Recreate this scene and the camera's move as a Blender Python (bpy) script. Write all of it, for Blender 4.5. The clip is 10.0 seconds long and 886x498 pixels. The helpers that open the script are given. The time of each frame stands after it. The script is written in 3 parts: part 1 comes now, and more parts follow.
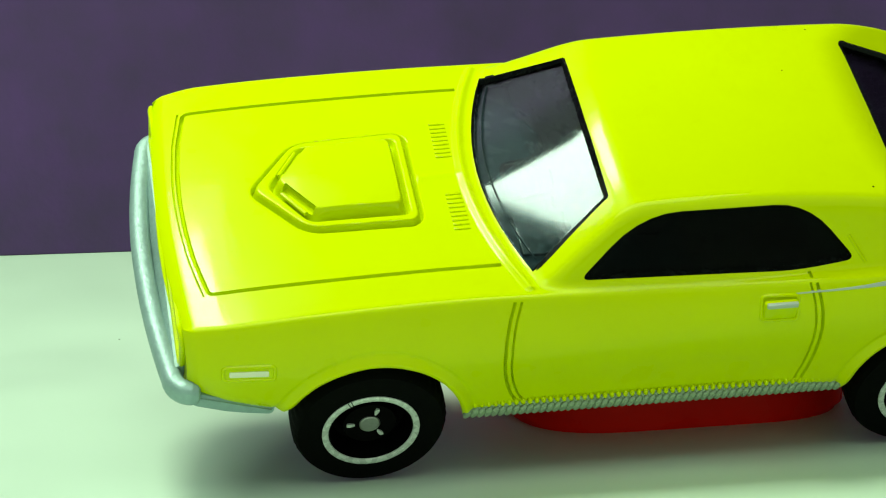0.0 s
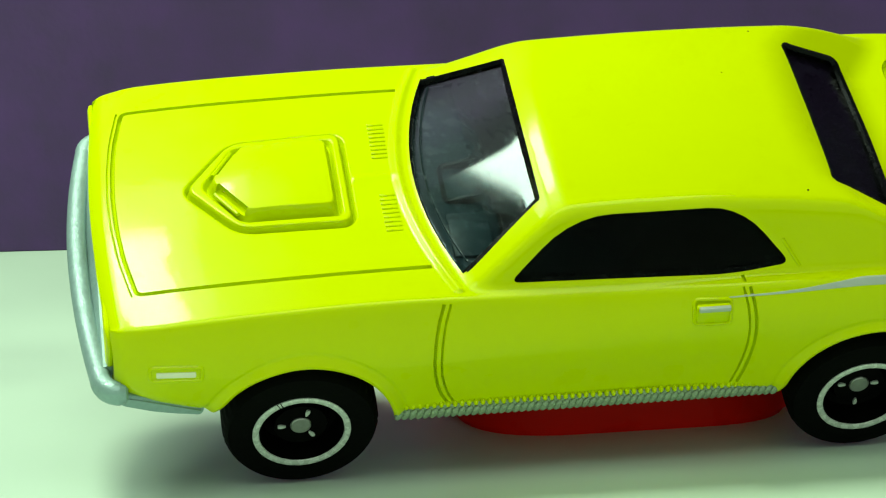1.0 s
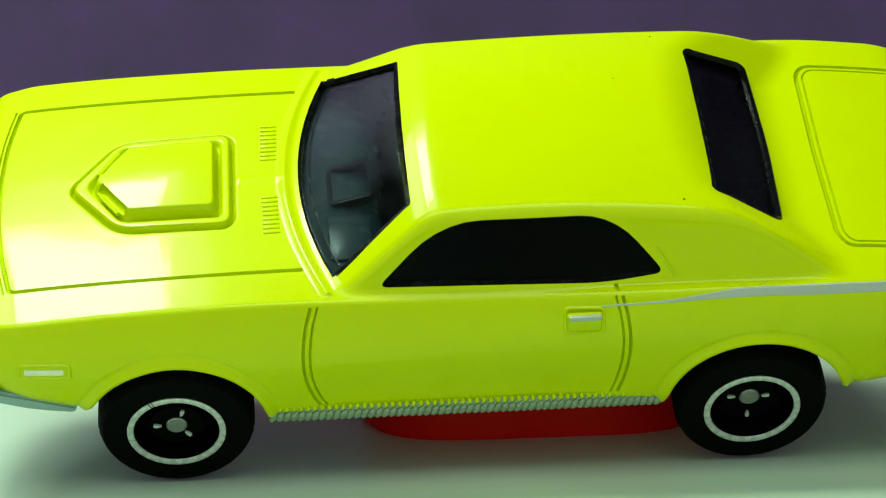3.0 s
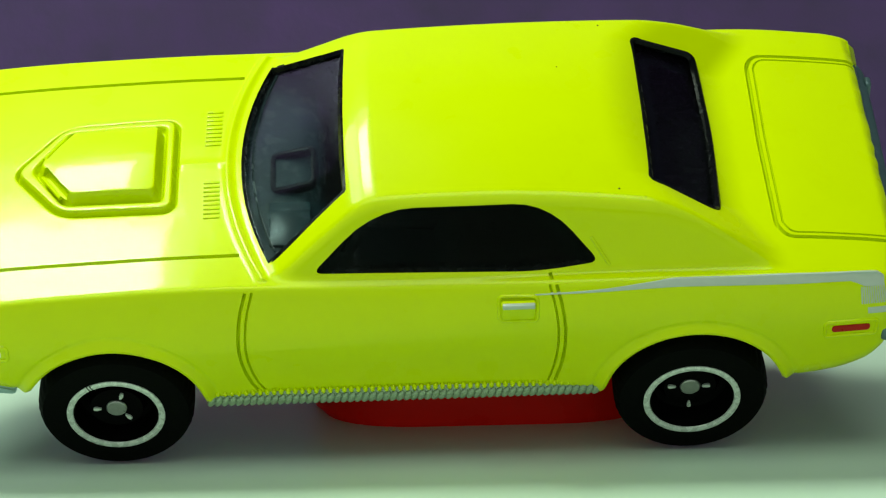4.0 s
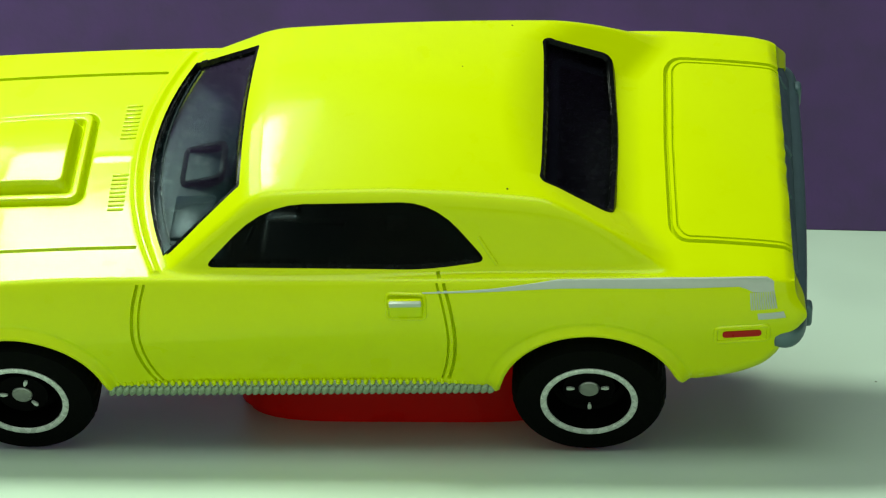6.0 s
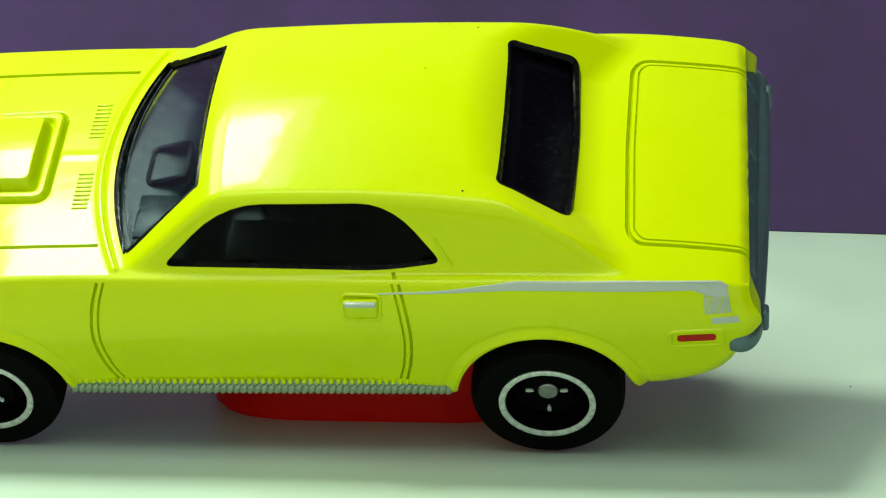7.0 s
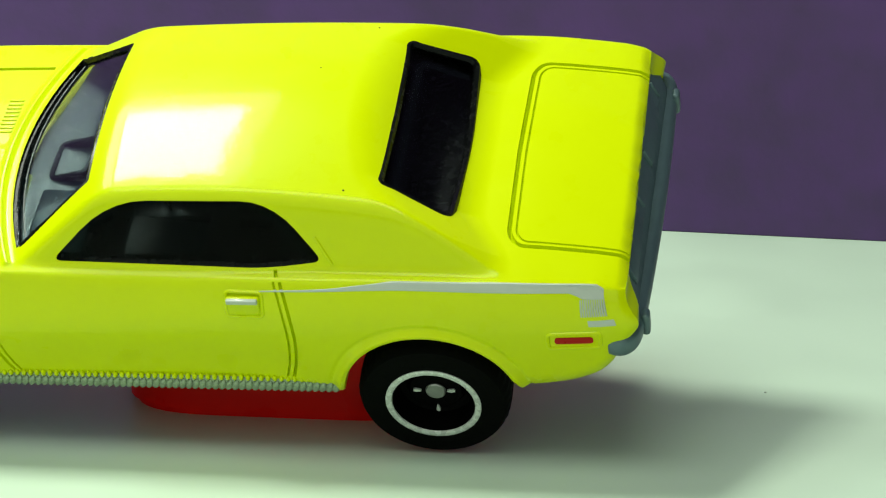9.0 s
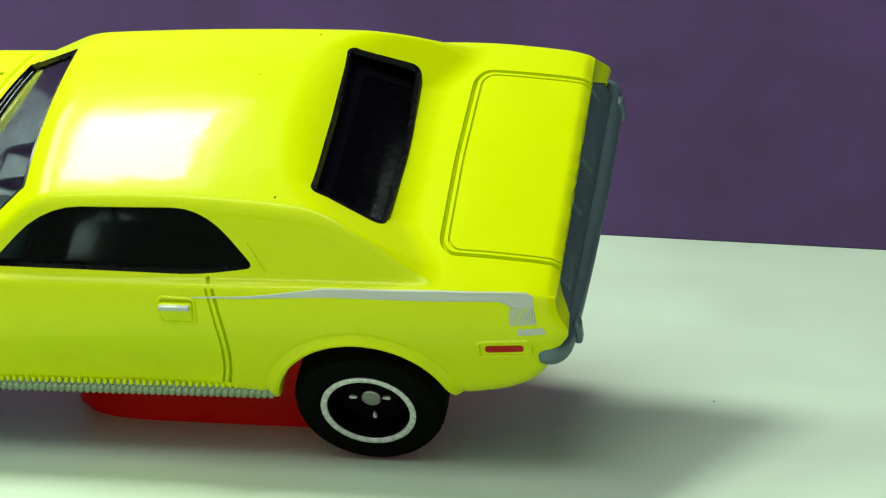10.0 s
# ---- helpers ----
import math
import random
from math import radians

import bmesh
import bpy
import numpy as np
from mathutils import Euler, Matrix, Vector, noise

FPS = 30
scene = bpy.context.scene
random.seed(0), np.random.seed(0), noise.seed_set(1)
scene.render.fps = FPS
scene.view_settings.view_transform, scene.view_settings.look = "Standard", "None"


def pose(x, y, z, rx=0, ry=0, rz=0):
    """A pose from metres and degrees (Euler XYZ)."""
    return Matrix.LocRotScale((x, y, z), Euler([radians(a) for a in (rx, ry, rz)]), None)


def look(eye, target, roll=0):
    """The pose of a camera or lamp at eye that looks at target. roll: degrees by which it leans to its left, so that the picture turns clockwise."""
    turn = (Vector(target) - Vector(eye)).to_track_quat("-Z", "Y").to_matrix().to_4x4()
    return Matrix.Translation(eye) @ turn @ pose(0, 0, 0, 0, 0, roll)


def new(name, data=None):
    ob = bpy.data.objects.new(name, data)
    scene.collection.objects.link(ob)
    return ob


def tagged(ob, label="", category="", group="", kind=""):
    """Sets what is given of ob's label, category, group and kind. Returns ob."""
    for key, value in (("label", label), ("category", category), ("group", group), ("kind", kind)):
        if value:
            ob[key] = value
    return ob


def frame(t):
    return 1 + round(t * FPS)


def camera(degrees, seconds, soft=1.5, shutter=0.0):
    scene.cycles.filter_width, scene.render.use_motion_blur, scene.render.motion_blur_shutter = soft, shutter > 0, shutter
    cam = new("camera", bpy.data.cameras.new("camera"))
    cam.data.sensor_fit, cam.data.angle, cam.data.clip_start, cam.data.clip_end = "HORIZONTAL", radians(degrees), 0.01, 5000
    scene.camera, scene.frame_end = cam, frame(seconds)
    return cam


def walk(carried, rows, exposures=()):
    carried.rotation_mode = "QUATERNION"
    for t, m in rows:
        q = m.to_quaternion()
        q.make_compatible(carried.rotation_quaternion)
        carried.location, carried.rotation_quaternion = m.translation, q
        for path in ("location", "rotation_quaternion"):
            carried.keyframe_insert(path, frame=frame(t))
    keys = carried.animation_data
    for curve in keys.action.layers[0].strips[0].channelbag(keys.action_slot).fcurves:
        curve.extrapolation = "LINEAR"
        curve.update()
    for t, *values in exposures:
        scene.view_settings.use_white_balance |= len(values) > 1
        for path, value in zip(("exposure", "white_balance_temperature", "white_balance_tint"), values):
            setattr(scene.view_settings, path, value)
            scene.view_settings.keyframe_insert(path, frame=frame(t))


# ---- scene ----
# A die-cast car, 1:64, stands on a white table before a purple board and leans
# towards the camera on a red plastic stand. The camera slides past it.
cam = camera(20.256, 10.0, 1.2)
TURN = pose(0, 0, 0.0003, 0, -0.85, 0)
PATH = [
    (0, look((-0.04610, -0.17822, 0.05327), (-0.01565, -0.00431, 0.01823), -2.02)),
    (0.5, look((-0.04113, -0.17875, 0.05331), (-0.01259, -0.00454, 0.01814), -2.05)),
    (1, look((-0.03691, -0.17908, 0.05332), (-0.01057, -0.00454, 0.01806), -1.96)),
    (1.5, look((-0.03147, -0.17962, 0.05343), (-0.00958, -0.00450, 0.01804), -1.97)),
    (2, look((-0.02421, -0.18052, 0.05345), (-0.00743, -0.00482, 0.01809), -2.05)),
    (2.5, look((-0.01730, -0.18089, 0.05349), (-0.00312, -0.00501, 0.01795), -2.06)),
    (2.7, look((-0.01495, -0.18106, 0.05346), (-0.00230, -0.00505, 0.01799), -2.03)),
    (3.8, look((-0.00201, -0.18201, 0.05333), (0.00227, -0.00567, 0.01747), -1.92)),
    (4, look((0.00034, -0.18218, 0.05330), (0.00336, -0.00590, 0.01701), -1.89)),
    (4.5, look((0.00675, -0.18255, 0.05316), (0.00534, -0.00626, 0.01684), -1.81)),
    (5, look((0.01318, -0.18305, 0.05316), (0.00471, -0.00695, 0.01685), -1.84)),
    (5.5, look((0.01903, -0.18331, 0.05324), (0.00668, -0.00745, 0.01685), -1.77)),
    (6, look((0.02473, -0.18241, 0.05304), (0.01137, -0.00661, 0.01678), -1.71)),
    (6.2, look((0.02674, -0.18232, 0.05309), (0.01265, -0.00657, 0.01682), -1.72)),
    (7.3, look((0.03777, -0.18181, 0.05334), (0.01528, -0.00698, 0.01687), -1.62)),
    (7.5, look((0.03978, -0.18171, 0.05339), (0.01597, -0.00708, 0.01684), -1.62)),
    (8, look((0.04492, -0.18135, 0.05329), (0.01821, -0.00711, 0.01690), -1.56)),
    (8.5, look((0.05005, -0.18042, 0.05341), (0.02185, -0.00644, 0.01684), -1.51)),
    (9, look((0.05424, -0.18021, 0.05323), (0.02338, -0.00664, 0.01687), -1.41)),
    (9.5, look((0.05946, -0.17956, 0.05341), (0.02528, -0.00662, 0.01704), -1.44)),
    (10, look((0.06368, -0.17818, 0.05353), (0.02825, -0.00547, 0.01726), -1.40)),
]
WHITE_BALANCE = [(0.0, -0.24, 6600, -17), (2.5, -0.26, 6400, -14), (5.0, -0.27, 6250, -7), (7.5, -0.05, 6350, 0), (10.0, 0.0, 6450, 4)]
walk(cam, [(t, TURN @ m) for t, m in PATH], WHITE_BALANCE)

# ---- light: an LED panel up to one side, two added front fill panels, and a closed room ----
world = bpy.data.worlds.new("room_world")
scene.world = world
world.use_nodes = True
world.node_tree.nodes["Background"].inputs[0].default_value = (0.55, 0.6, 0.55, 1)
world.node_tree.nodes["Background"].inputs[1].default_value = 0.05
scene.view_settings.exposure = 0.0


def area(name, eye, target, sx, sy, watts, colour):
    data = bpy.data.lights.new(name, "AREA")
    data.shape, data.size, data.size_y = "RECTANGLE", sx, sy
    data.energy, data.color = watts, colour
    ob = new(name, data)
    ob.matrix_world = look(eye, target)
    return ob


area("desk_lamp_light", (-0.073, 0.0160, 0.225), (-0.054, 0.0140, 0.0), 0.058, 0.045, 0.40, (0.97, 1.0, 0.86))
area("desk_lamp_strip", (-0.070, 0.0480, 0.225), (-0.052, 0.0460, 0.0), 0.0020, 0.051, 0.0110, (0.97, 1.0, 0.86))
area("desk_lamp_rim", (-0.068, 0.0190, 0.2255), (-0.049, 0.0170, 0.0), 0.084, 0.054, 0.080, (0.97, 1.0, 0.86))
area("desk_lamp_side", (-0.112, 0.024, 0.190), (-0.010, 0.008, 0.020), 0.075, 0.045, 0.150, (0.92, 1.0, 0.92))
# soft panel added in mid-air, stands in for ambient light from the front
area("upper_front_fill", (-0.12, -0.55, 0.90), (0.0, -0.01, 0.0), 0.8, 0.5, 5.4, (0.95, 1.0, 0.90))
# broad fill added behind the camera to brighten the car's near flank
area("front_fill_light", (-0.1, -1.60, 0.50), (-0.1, 0.0, 0.30), 3.0, 2.0, 15.0, (0.95, 1.0, 0.90))

# ---- materials ----
def nodes_of(name):
    m = bpy.data.materials.new(name)
    m.use_nodes = True
    t = m.node_tree
    return m, t, t.nodes["Principled BSDF"]


def material(name, colour, rough=0.5, metal=0.0, coat=0.0, vary=0.06, scale=400.0, bump=0.0, bump_scale=3000.0, trans=0.0, ior=1.5, rough_vary=0.08):
    """A surface with colour that wanders at two scales, uneven gloss and a fine relief."""
    m, t, b = nodes_of(name)
    n, l = t.nodes, t.links
    co = n.new("ShaderNodeTexCoord")
    big, small = n.new("ShaderNodeTexNoise"), n.new("ShaderNodeTexNoise")
    big.inputs["Scale"].default_value, small.inputs["Scale"].default_value = scale * 0.12, scale
    big.inputs["Detail"].default_value = small.inputs["Detail"].default_value = 4
    for q in (big, small):
        l.new(co.outputs["Object"], q.inputs["Vector"])
    add = n.new("ShaderNodeMath")
    add.operation = "ADD"
    l.new(big.outputs["Fac"], add.inputs[0])
    l.new(small.outputs["Fac"], add.inputs[1])
    rng = n.new("ShaderNodeMapRange")
    rng.inputs["From Min"].default_value, rng.inputs["From Max"].default_value = 0.6, 1.4
    rng.inputs["To Min"].default_value, rng.inputs["To Max"].default_value = 1 - vary, 1 + vary
    l.new(add.outputs[0], rng.inputs["Value"])
    mul = n.new("ShaderNodeVectorMath")
    mul.operation = "SCALE"
    mul.inputs[0].default_value = colour
    l.new(rng.outputs[0], mul.inputs["Scale"])
    l.new(mul.outputs[0], b.inputs["Base Color"])
    rr = n.new("ShaderNodeMapRange")
    rr.inputs["From Min"].default_value, rr.inputs["From Max"].default_value = 0.3, 0.7
    rr.inputs["To Min"].default_value, rr.inputs["To Max"].default_value = max(0.0, rough - rough_vary), min(1.0, rough + rough_vary)
    l.new(small.outputs["Fac"], rr.inputs["Value"])
    l.new(rr.outputs[0], b.inputs["Roughness"])
    b.inputs["Metallic"].default_value = metal
    b.inputs["Coat Weight"].default_value = coat
    b.inputs["Coat Roughness"].default_value = 0.075
    b.inputs["Transmission Weight"].default_value = trans
    b.inputs["IOR"].default_value = ior
    if bump:
        bn, bt = n.new("ShaderNodeTexNoise"), n.new("ShaderNodeBump")
        bn.inputs["Scale"].default_value = bump_scale
        bn.inputs["Detail"].default_value = 3
        l.new(co.outputs["Object"], bn.inputs["Vector"])
        bt.inputs["Strength"].default_value, bt.inputs["Distance"].default_value = bump, 0.0002
        l.new(bn.outputs["Fac"], bt.inputs["Height"])
        l.new(bt.outputs["Normal"], b.inputs["Normal"])
        l.new(bt.outputs["Normal"], b.inputs["Coat Normal"])
    return m


PAINT = material("lime_paint", (0.550, 0.648, 0.001), 0.30, coat=0.33, vary=0.02, scale=300, bump=0.10, bump_scale=420, rough_vary=0.04)
PAINT.node_tree.nodes["Principled BSDF"].inputs["Specular IOR Level"].default_value = 0.05
WHITE = material("pale_board", (0.55, 0.68, 0.55), 0.42, vary=0.03, scale=60, bump=0.05, bump_scale=1500)
WOOD = material("dark_table", (0.030, 0.021, 0.016), 0.85, vary=0.3, scale=40, bump=0.1, bump_scale=400)
PURPLE = material("purple_card", (0.058, 0.0235, 0.110), 0.75, vary=0.32, scale=260, bump=0.2, bump_scale=900)
PLASTER = material("wall_plaster", (0.09, 0.09, 0.085), 0.8, vary=0.05, scale=6, bump=0.1, bump_scale=60)
TYRE = material("black_tyre", (0.002, 0.0025, 0.002), 0.7, vary=0.2, scale=900, bump=0.15, bump_scale=4000)
GLOSSBLACK = material("black_wheel", (0.0009, 0.0009, 0.0009), 0.45, vary=0.2, scale=900)
RING = material("silver_print", (0.54, 0.58, 0.54), 0.27, metal=0.2, vary=0.06, scale=1800)
STEEL = material("axle_steel", (0.32, 0.33, 0.31), 0.35, metal=0.9, vary=0.15, scale=3000)
CHROME = material("silver_bumper", (0.27, 0.38, 0.37), 0.46, metal=0.25, vary=0.16, scale=2200, bump=0.30, bump_scale=2500)
GREY = material("grey_chassis", (0.085, 0.135, 0.150), 0.42, metal=0.2, vary=0.12, scale=900, bump=0.1, bump_scale=2000)
PRINT = material("grey_print", (0.41, 0.45, 0.39), 0.40, coat=0.4, vary=0.05, scale=1500)
REDPRINT = material("red_print", (0.36, 0.006, 0.003), 0.35, coat=0.05, vary=0.1, scale=1500)
WHITEPRINT = material("white_print", (0.75, 0.75, 0.55), 0.35, coat=0.5, vary=0.05, scale=1500)
DASH = material("dark_dashboard", (0.009, 0.018, 0.021), 0.26, vary=0.04, scale=900, rough_vary=0.03)
GLEAM = material("glossy_interior", (0.003, 0.0045, 0.0055), 0.16, vary=0.1, scale=1200)
INNER = material("dark_interior", (0.0022, 0.0032, 0.0040), 0.20, rough_vary=0.05, vary=0.06, scale=1200, bump=0.03, bump_scale=2500)
SILL = material("silver_sill", (0.25, 0.32, 0.21), 0.26, metal=0.4, vary=0.2, scale=1200, bump=0.1, bump_scale=3000)
SEAL = material("black_seal", (0.0025, 0.003, 0.003), 0.25, vary=0.2, scale=1500)
SPECK = material("dust_speck", (0.30, 0.36, 0.28), 0.8, vary=0.2, scale=3000)

REDPRINT.node_tree.nodes["Principled BSDF"].inputs["Specular IOR Level"].default_value = 0.15
for m in (TYRE, GLOSSBLACK, WOOD, INNER, SEAL, DASH):
    m.node_tree.nodes["Principled BSDF"].inputs["Specular IOR Level"].default_value = {TYRE: 0.03, DASH: 0.30, INNER: 0.09, SEAL: 0.16, GLOSSBLACK: 0.03}.get(m, 0.12)


def glass(name, tint, ior=1.45):
    m, t, b = nodes_of(name)
    b.inputs["Base Color"].default_value = (*tint, 1)
    b.inputs["Roughness"].default_value = 0.06
    b.inputs["Transmission Weight"].default_value = 1.0
    b.inputs["IOR"].default_value = ior
    return m


GLASS = glass("smoked_glass", (0.52, 0.62, 0.64), 1.62)
REARGLASS = glass("rear_glass", (0.50, 0.55, 0.55), 1.18)
SIDEGLASS = glass("dark_glass", (0.20, 0.23, 0.23), 1.12)


def clear_plastic(name, colour, clear):
    """Cast plastic that lets part of the light straight through, dyed, and scatters the rest."""
    m = material(name, colour, 0.30, vary=0.06, scale=200)
    t = m.node_tree
    n, l = t.nodes, t.links
    n["Principled BSDF"].inputs["Specular IOR Level"].default_value = 0.15
    mix, thru = n.new("ShaderNodeMixShader"), n.new("ShaderNodeBsdfTransparent")
    thru.inputs["Color"].default_value = (0.95, 0.10, 0.07, 1)
    mix.inputs["Fac"].default_value = clear
    l.new(n["Principled BSDF"].outputs[0], mix.inputs[1])
    l.new(thru.outputs[0], mix.inputs[2])
    l.new(mix.outputs[0], n["Material Output"].inputs["Surface"])
    return m


REDPLASTIC = clear_plastic("red_clear_plastic", (0.93, 0.006, 0.003), 0.38)

# ---- helpers: all of the car is given in full-size metres and shrunk by S ----
S = 1 / 64
LEAN = 33.0


def part(name, bm, mat, parent=None, label="", scale=S, smooth=40.0):
    """Links a bmesh as one mesh object under a thing or a part."""
    if scale != 1:
        bmesh.ops.scale(bm, vec=(scale,) * 3, verts=bm.verts)
    bm.normal_update()
    for f in bm.faces:
        f.smooth = smooth > 0
    for e in bm.edges:
        if len(e.link_faces) == 2:
            e.smooth = e.calc_face_angle(0) < radians(smooth)
    me = bpy.data.meshes.new(name)
    bm.to_mesh(me)
    bm.free()
    me.materials.append(mat)
    ob = new(name, me)
    if parent:
        ob.parent = parent
    if label:
        ob["label"] = label
    return ob


def empty(name, m, label, category, kind="", parent=None):
    ob = new(name)
    ob.matrix_basis = m
    ob.empty_display_size = 0.01
    if parent:
        ob.parent = parent
    return tagged(ob, label, category, kind=kind)


def box_bm(c, s, bevel=0.0, seg=2, bm=None, m=None):
    bm = bm or bmesh.new()
    got = bmesh.ops.create_cube(bm, size=1)["verts"]
    bmesh.ops.scale(bm, vec=s, verts=got)
    if bevel:
        es = list({e for v in got for e in v.link_edges})
        r = bmesh.ops.bevel(bm, geom=es, offset=bevel, segments=seg, profile=0.5, affect="EDGES")
        got = list({v for f in r["faces"] for v in f.verts} | {v for v in got if v.is_valid})
    if m:
        bmesh.ops.transform(bm, matrix=m, verts=got)
    bmesh.ops.translate(bm, vec=c, verts=got)
    return bm


def rounded(pts, r, seg=5):
    """The outline pts with its corners rounded by r (a number or one for each)."""
    out = []
    n = len(pts)
    for k in range(n):
        p, a, b = Vector(pts[k]), Vector(pts[k - 1]), Vector(pts[(k + 1) % n])
        rad = r[k] if hasattr(r, "__len__") else r
        da, db = (a - p), (b - p)
        d = min(rad, da.length * 0.49, db.length * 0.49)
        p0, p1 = p + da.normalized() * d, p + db.normalized() * d
        for q in range(seg + 1):
            t = q / seg
            out.append(tuple(p0 * (1 - t) ** 2 + p * 2 * t * (1 - t) + p1 * t * t))
    return out


def prism(outline, put, a, b, bm=None):
    """A closed prism: put(u, v, w) places the outline's points at depths a and b."""
    bm = bm or bmesh.new()
    lo = [bm.verts.new(put(u, v, a)) for u, v in outline]
    hi = [bm.verts.new(put(u, v, b)) for u, v in outline]
    bm.faces.new(lo)
    bm.faces.new(hi[::-1])
    n = len(lo)
    for k in range(n):
        bm.faces.new((lo[k], hi[k], hi[(k + 1) % n], lo[(k + 1) % n]))
    bmesh.ops.recalc_face_normals(bm, faces=bm.faces)
    if bm.calc_volume(signed=True) < 0:
        bmesh.ops.reverse_faces(bm, faces=bm.faces)
    return bm


def lathe(profile, seg=64, centre=(0, 0, 0), bm=None, wobble=None, loop=False):
    """Turns (radius, y) pairs round the y axis; loop: the profile closes on itself."""
    bm = bm or bmesh.new()
    rings = []
    for k, (r, y) in enumerate(profile):
        ring = []
        for q in range(seg):
            a = 2 * math.pi * q / seg
            rr = r + (wobble(k, q) if wobble else 0)
            ring.append(bm.verts.new((centre[0] + rr * math.cos(a), centre[1] + y, centre[2] + rr * math.sin(a))))
        rings.append(ring)
    for r0, r1 in list(zip(rings, rings[1:])) + ([(rings[-1], rings[0])] if loop else []):
        for q in range(seg):
            bm.faces.new((r0[q], r0[(q + 1) % seg], r1[(q + 1) % seg], r1[q]))
    for ring, flip in () if loop else ((rings[0], True), (rings[-1], False)):
        bm.faces.new(ring[::-1] if flip else ring)
    bmesh.ops.recalc_face_normals(bm, faces=bm.faces)
    return bm


def sweep(path, section, bm=None, up=(0, 0, 1), closed=False):
    """Carries a closed section (across, up) along a path."""
    bm = bm or bmesh.new()
    P = [Vector(p) for p in path]
    rings = []
    for k, p in enumerate(P):
        a, b = (P[k - 1], P[(k + 1) % len(P)]) if closed else (P[max(k - 1, 0)], P[min(k + 1, len(P) - 1)])
        t = (b - a).normalized()
        side = t.cross(Vector(up)).normalized()
        top = side.cross(t)
        rings.append([bm.verts.new(p + side * u + top * v) for u, v in section])
    n = len(section)
    pairs = list(zip(rings, rings[1:])) + ([(rings[-1], rings[0])] if closed else [])
    for r0, r1 in pairs:
        for q in range(n):
            bm.faces.new((r0[q], r0[(q + 1) % n], r1[(q + 1) % n], r1[q]))
    if not closed:
        bm.faces.new(rings[0][::-1])
        bm.faces.new(rings[-1])
    bmesh.ops.recalc_face_normals(bm, faces=bm.faces)
    if bm.calc_volume(signed=True) < 0:
        bmesh.ops.reverse_faces(bm, faces=bm.faces)
    return bm


def circle(r, n=10, sx=1.0, sy=1.0):
    return [(r * sx * math.cos(2 * math.pi * k / n), r * sy * math.sin(2 * math.pi * k / n)) for k in range(n)]


def join_bm(items):
    out = bmesh.new()
    for b in items:
        me = bpy.data.meshes.new("join")
        b.to_mesh(me)
        b.free()
        out.from_mesh(me)
        bpy.data.meshes.remove(me)
    return out


# ---- table, backdrop, room ----
ob = part("table", box_bm((0, 0, 0), (1.5, 1.1, 0.03), 0.003), WOOD, scale=1)
ob.location = (0.0, -0.1, -0.0183)
tagged(ob, "dark wooden table under the pale board", "table", kind="structure")
ob = part("board", box_bm((0, 0, 0), (0.70, 0.416, 0.003), 0.0006), WHITE, scale=1)
ob.location = (0.0, 0.028, -0.0015)
tagged(ob, "smooth pale greenish white board, lying flat under the toy car", "board", kind="structure")

bm = box_bm((0, 0, 0), (0.62, 0.003, 0.30), 0.0002)
ob = part("backdrop", bm, PURPLE, scale=1)
ob.matrix_basis = pose(0.0, 0.0935, 0.1500, 0, 0, -6.5)
tagged(ob, "matt purple card board standing on the white table", "backdrop", kind="structure")

for name, c, s in (("wall_north", (0, 1.61, 0.45), (3.4, 0.1, 2.4)), ("wall_east", (1.65, 0, 0.45), (0.1, 3.118, 2.4)), ("wall_west", (-1.65, 0, 0.45), (0.1, 3.118, 2.4))):
    tagged(part(name, box_bm(c, s, 0.004), PLASTER, scale=1), "plain dark grey plaster wall of the room", "wall", kind="structure")
# unseen wall, its opening added only to hold the broad front fill
pieces = [box_bm(c, size, 0.004) for c, size in (((-1.65, -1.61, 0.45), (0.1, 0.1, 2.4)), ((1.55, -1.61, 0.45), (0.3, 0.1, 2.4)),
                                                 ((-0.1, -1.61, -0.625), (3.0, 0.1, 0.25)), ((-0.1, -1.61, 1.575), (3.0, 0.1, 0.15)))]
tagged(part("wall_south", join_bm(pieces), PLASTER, scale=1), "plain dark grey plaster wall with a wide opening added for the fill light", "wall", kind="structure")
tagged(part("ceiling", box_bm((0, 0, 1.70), (3.4, 3.32, 0.1), 0.004), PLASTER, scale=1), "plain dark grey plaster ceiling of the room", "ceiling", kind="structure")
tagged(part("floor", box_bm((0, 0, -0.80), (3.4, 3.32, 0.1), 0.004), PLASTER, scale=1), "plain dark grey floor of the room", "floor", kind="structure")

# ---- the car's shape ----
def smooth_curve(xs, ys):
    """A smooth monotone curve through the knots."""
    xs, ys = np.array(xs, float), np.array(ys, float)
    h, d = np.diff(xs), np.diff(ys) / np.diff(xs)
    m = np.zeros_like(ys)
    m[0], m[-1] = d[0], d[-1]
    for k in range(1, len(xs) - 1):
        m[k] = 0 if d[k - 1] * d[k] <= 0 else 2 * d[k - 1] * d[k] / (d[k - 1] + d[k])

    def f(x):
        x = np.clip(x, xs[0], xs[-1])
        k = np.clip(np.searchsorted(xs, x, side="right") - 1, 0, len(xs) - 2)
        t = (x - xs[k]) / h[k]
        return ((1 + 2 * t) * (1 - t) ** 2 * ys[k] + t * (1 - t) ** 2 * h[k] * m[k] + t * t * (3 - 2 * t) * ys[k + 1] + t * t * (t - 1) * h[k] * m[k + 1])
    return f


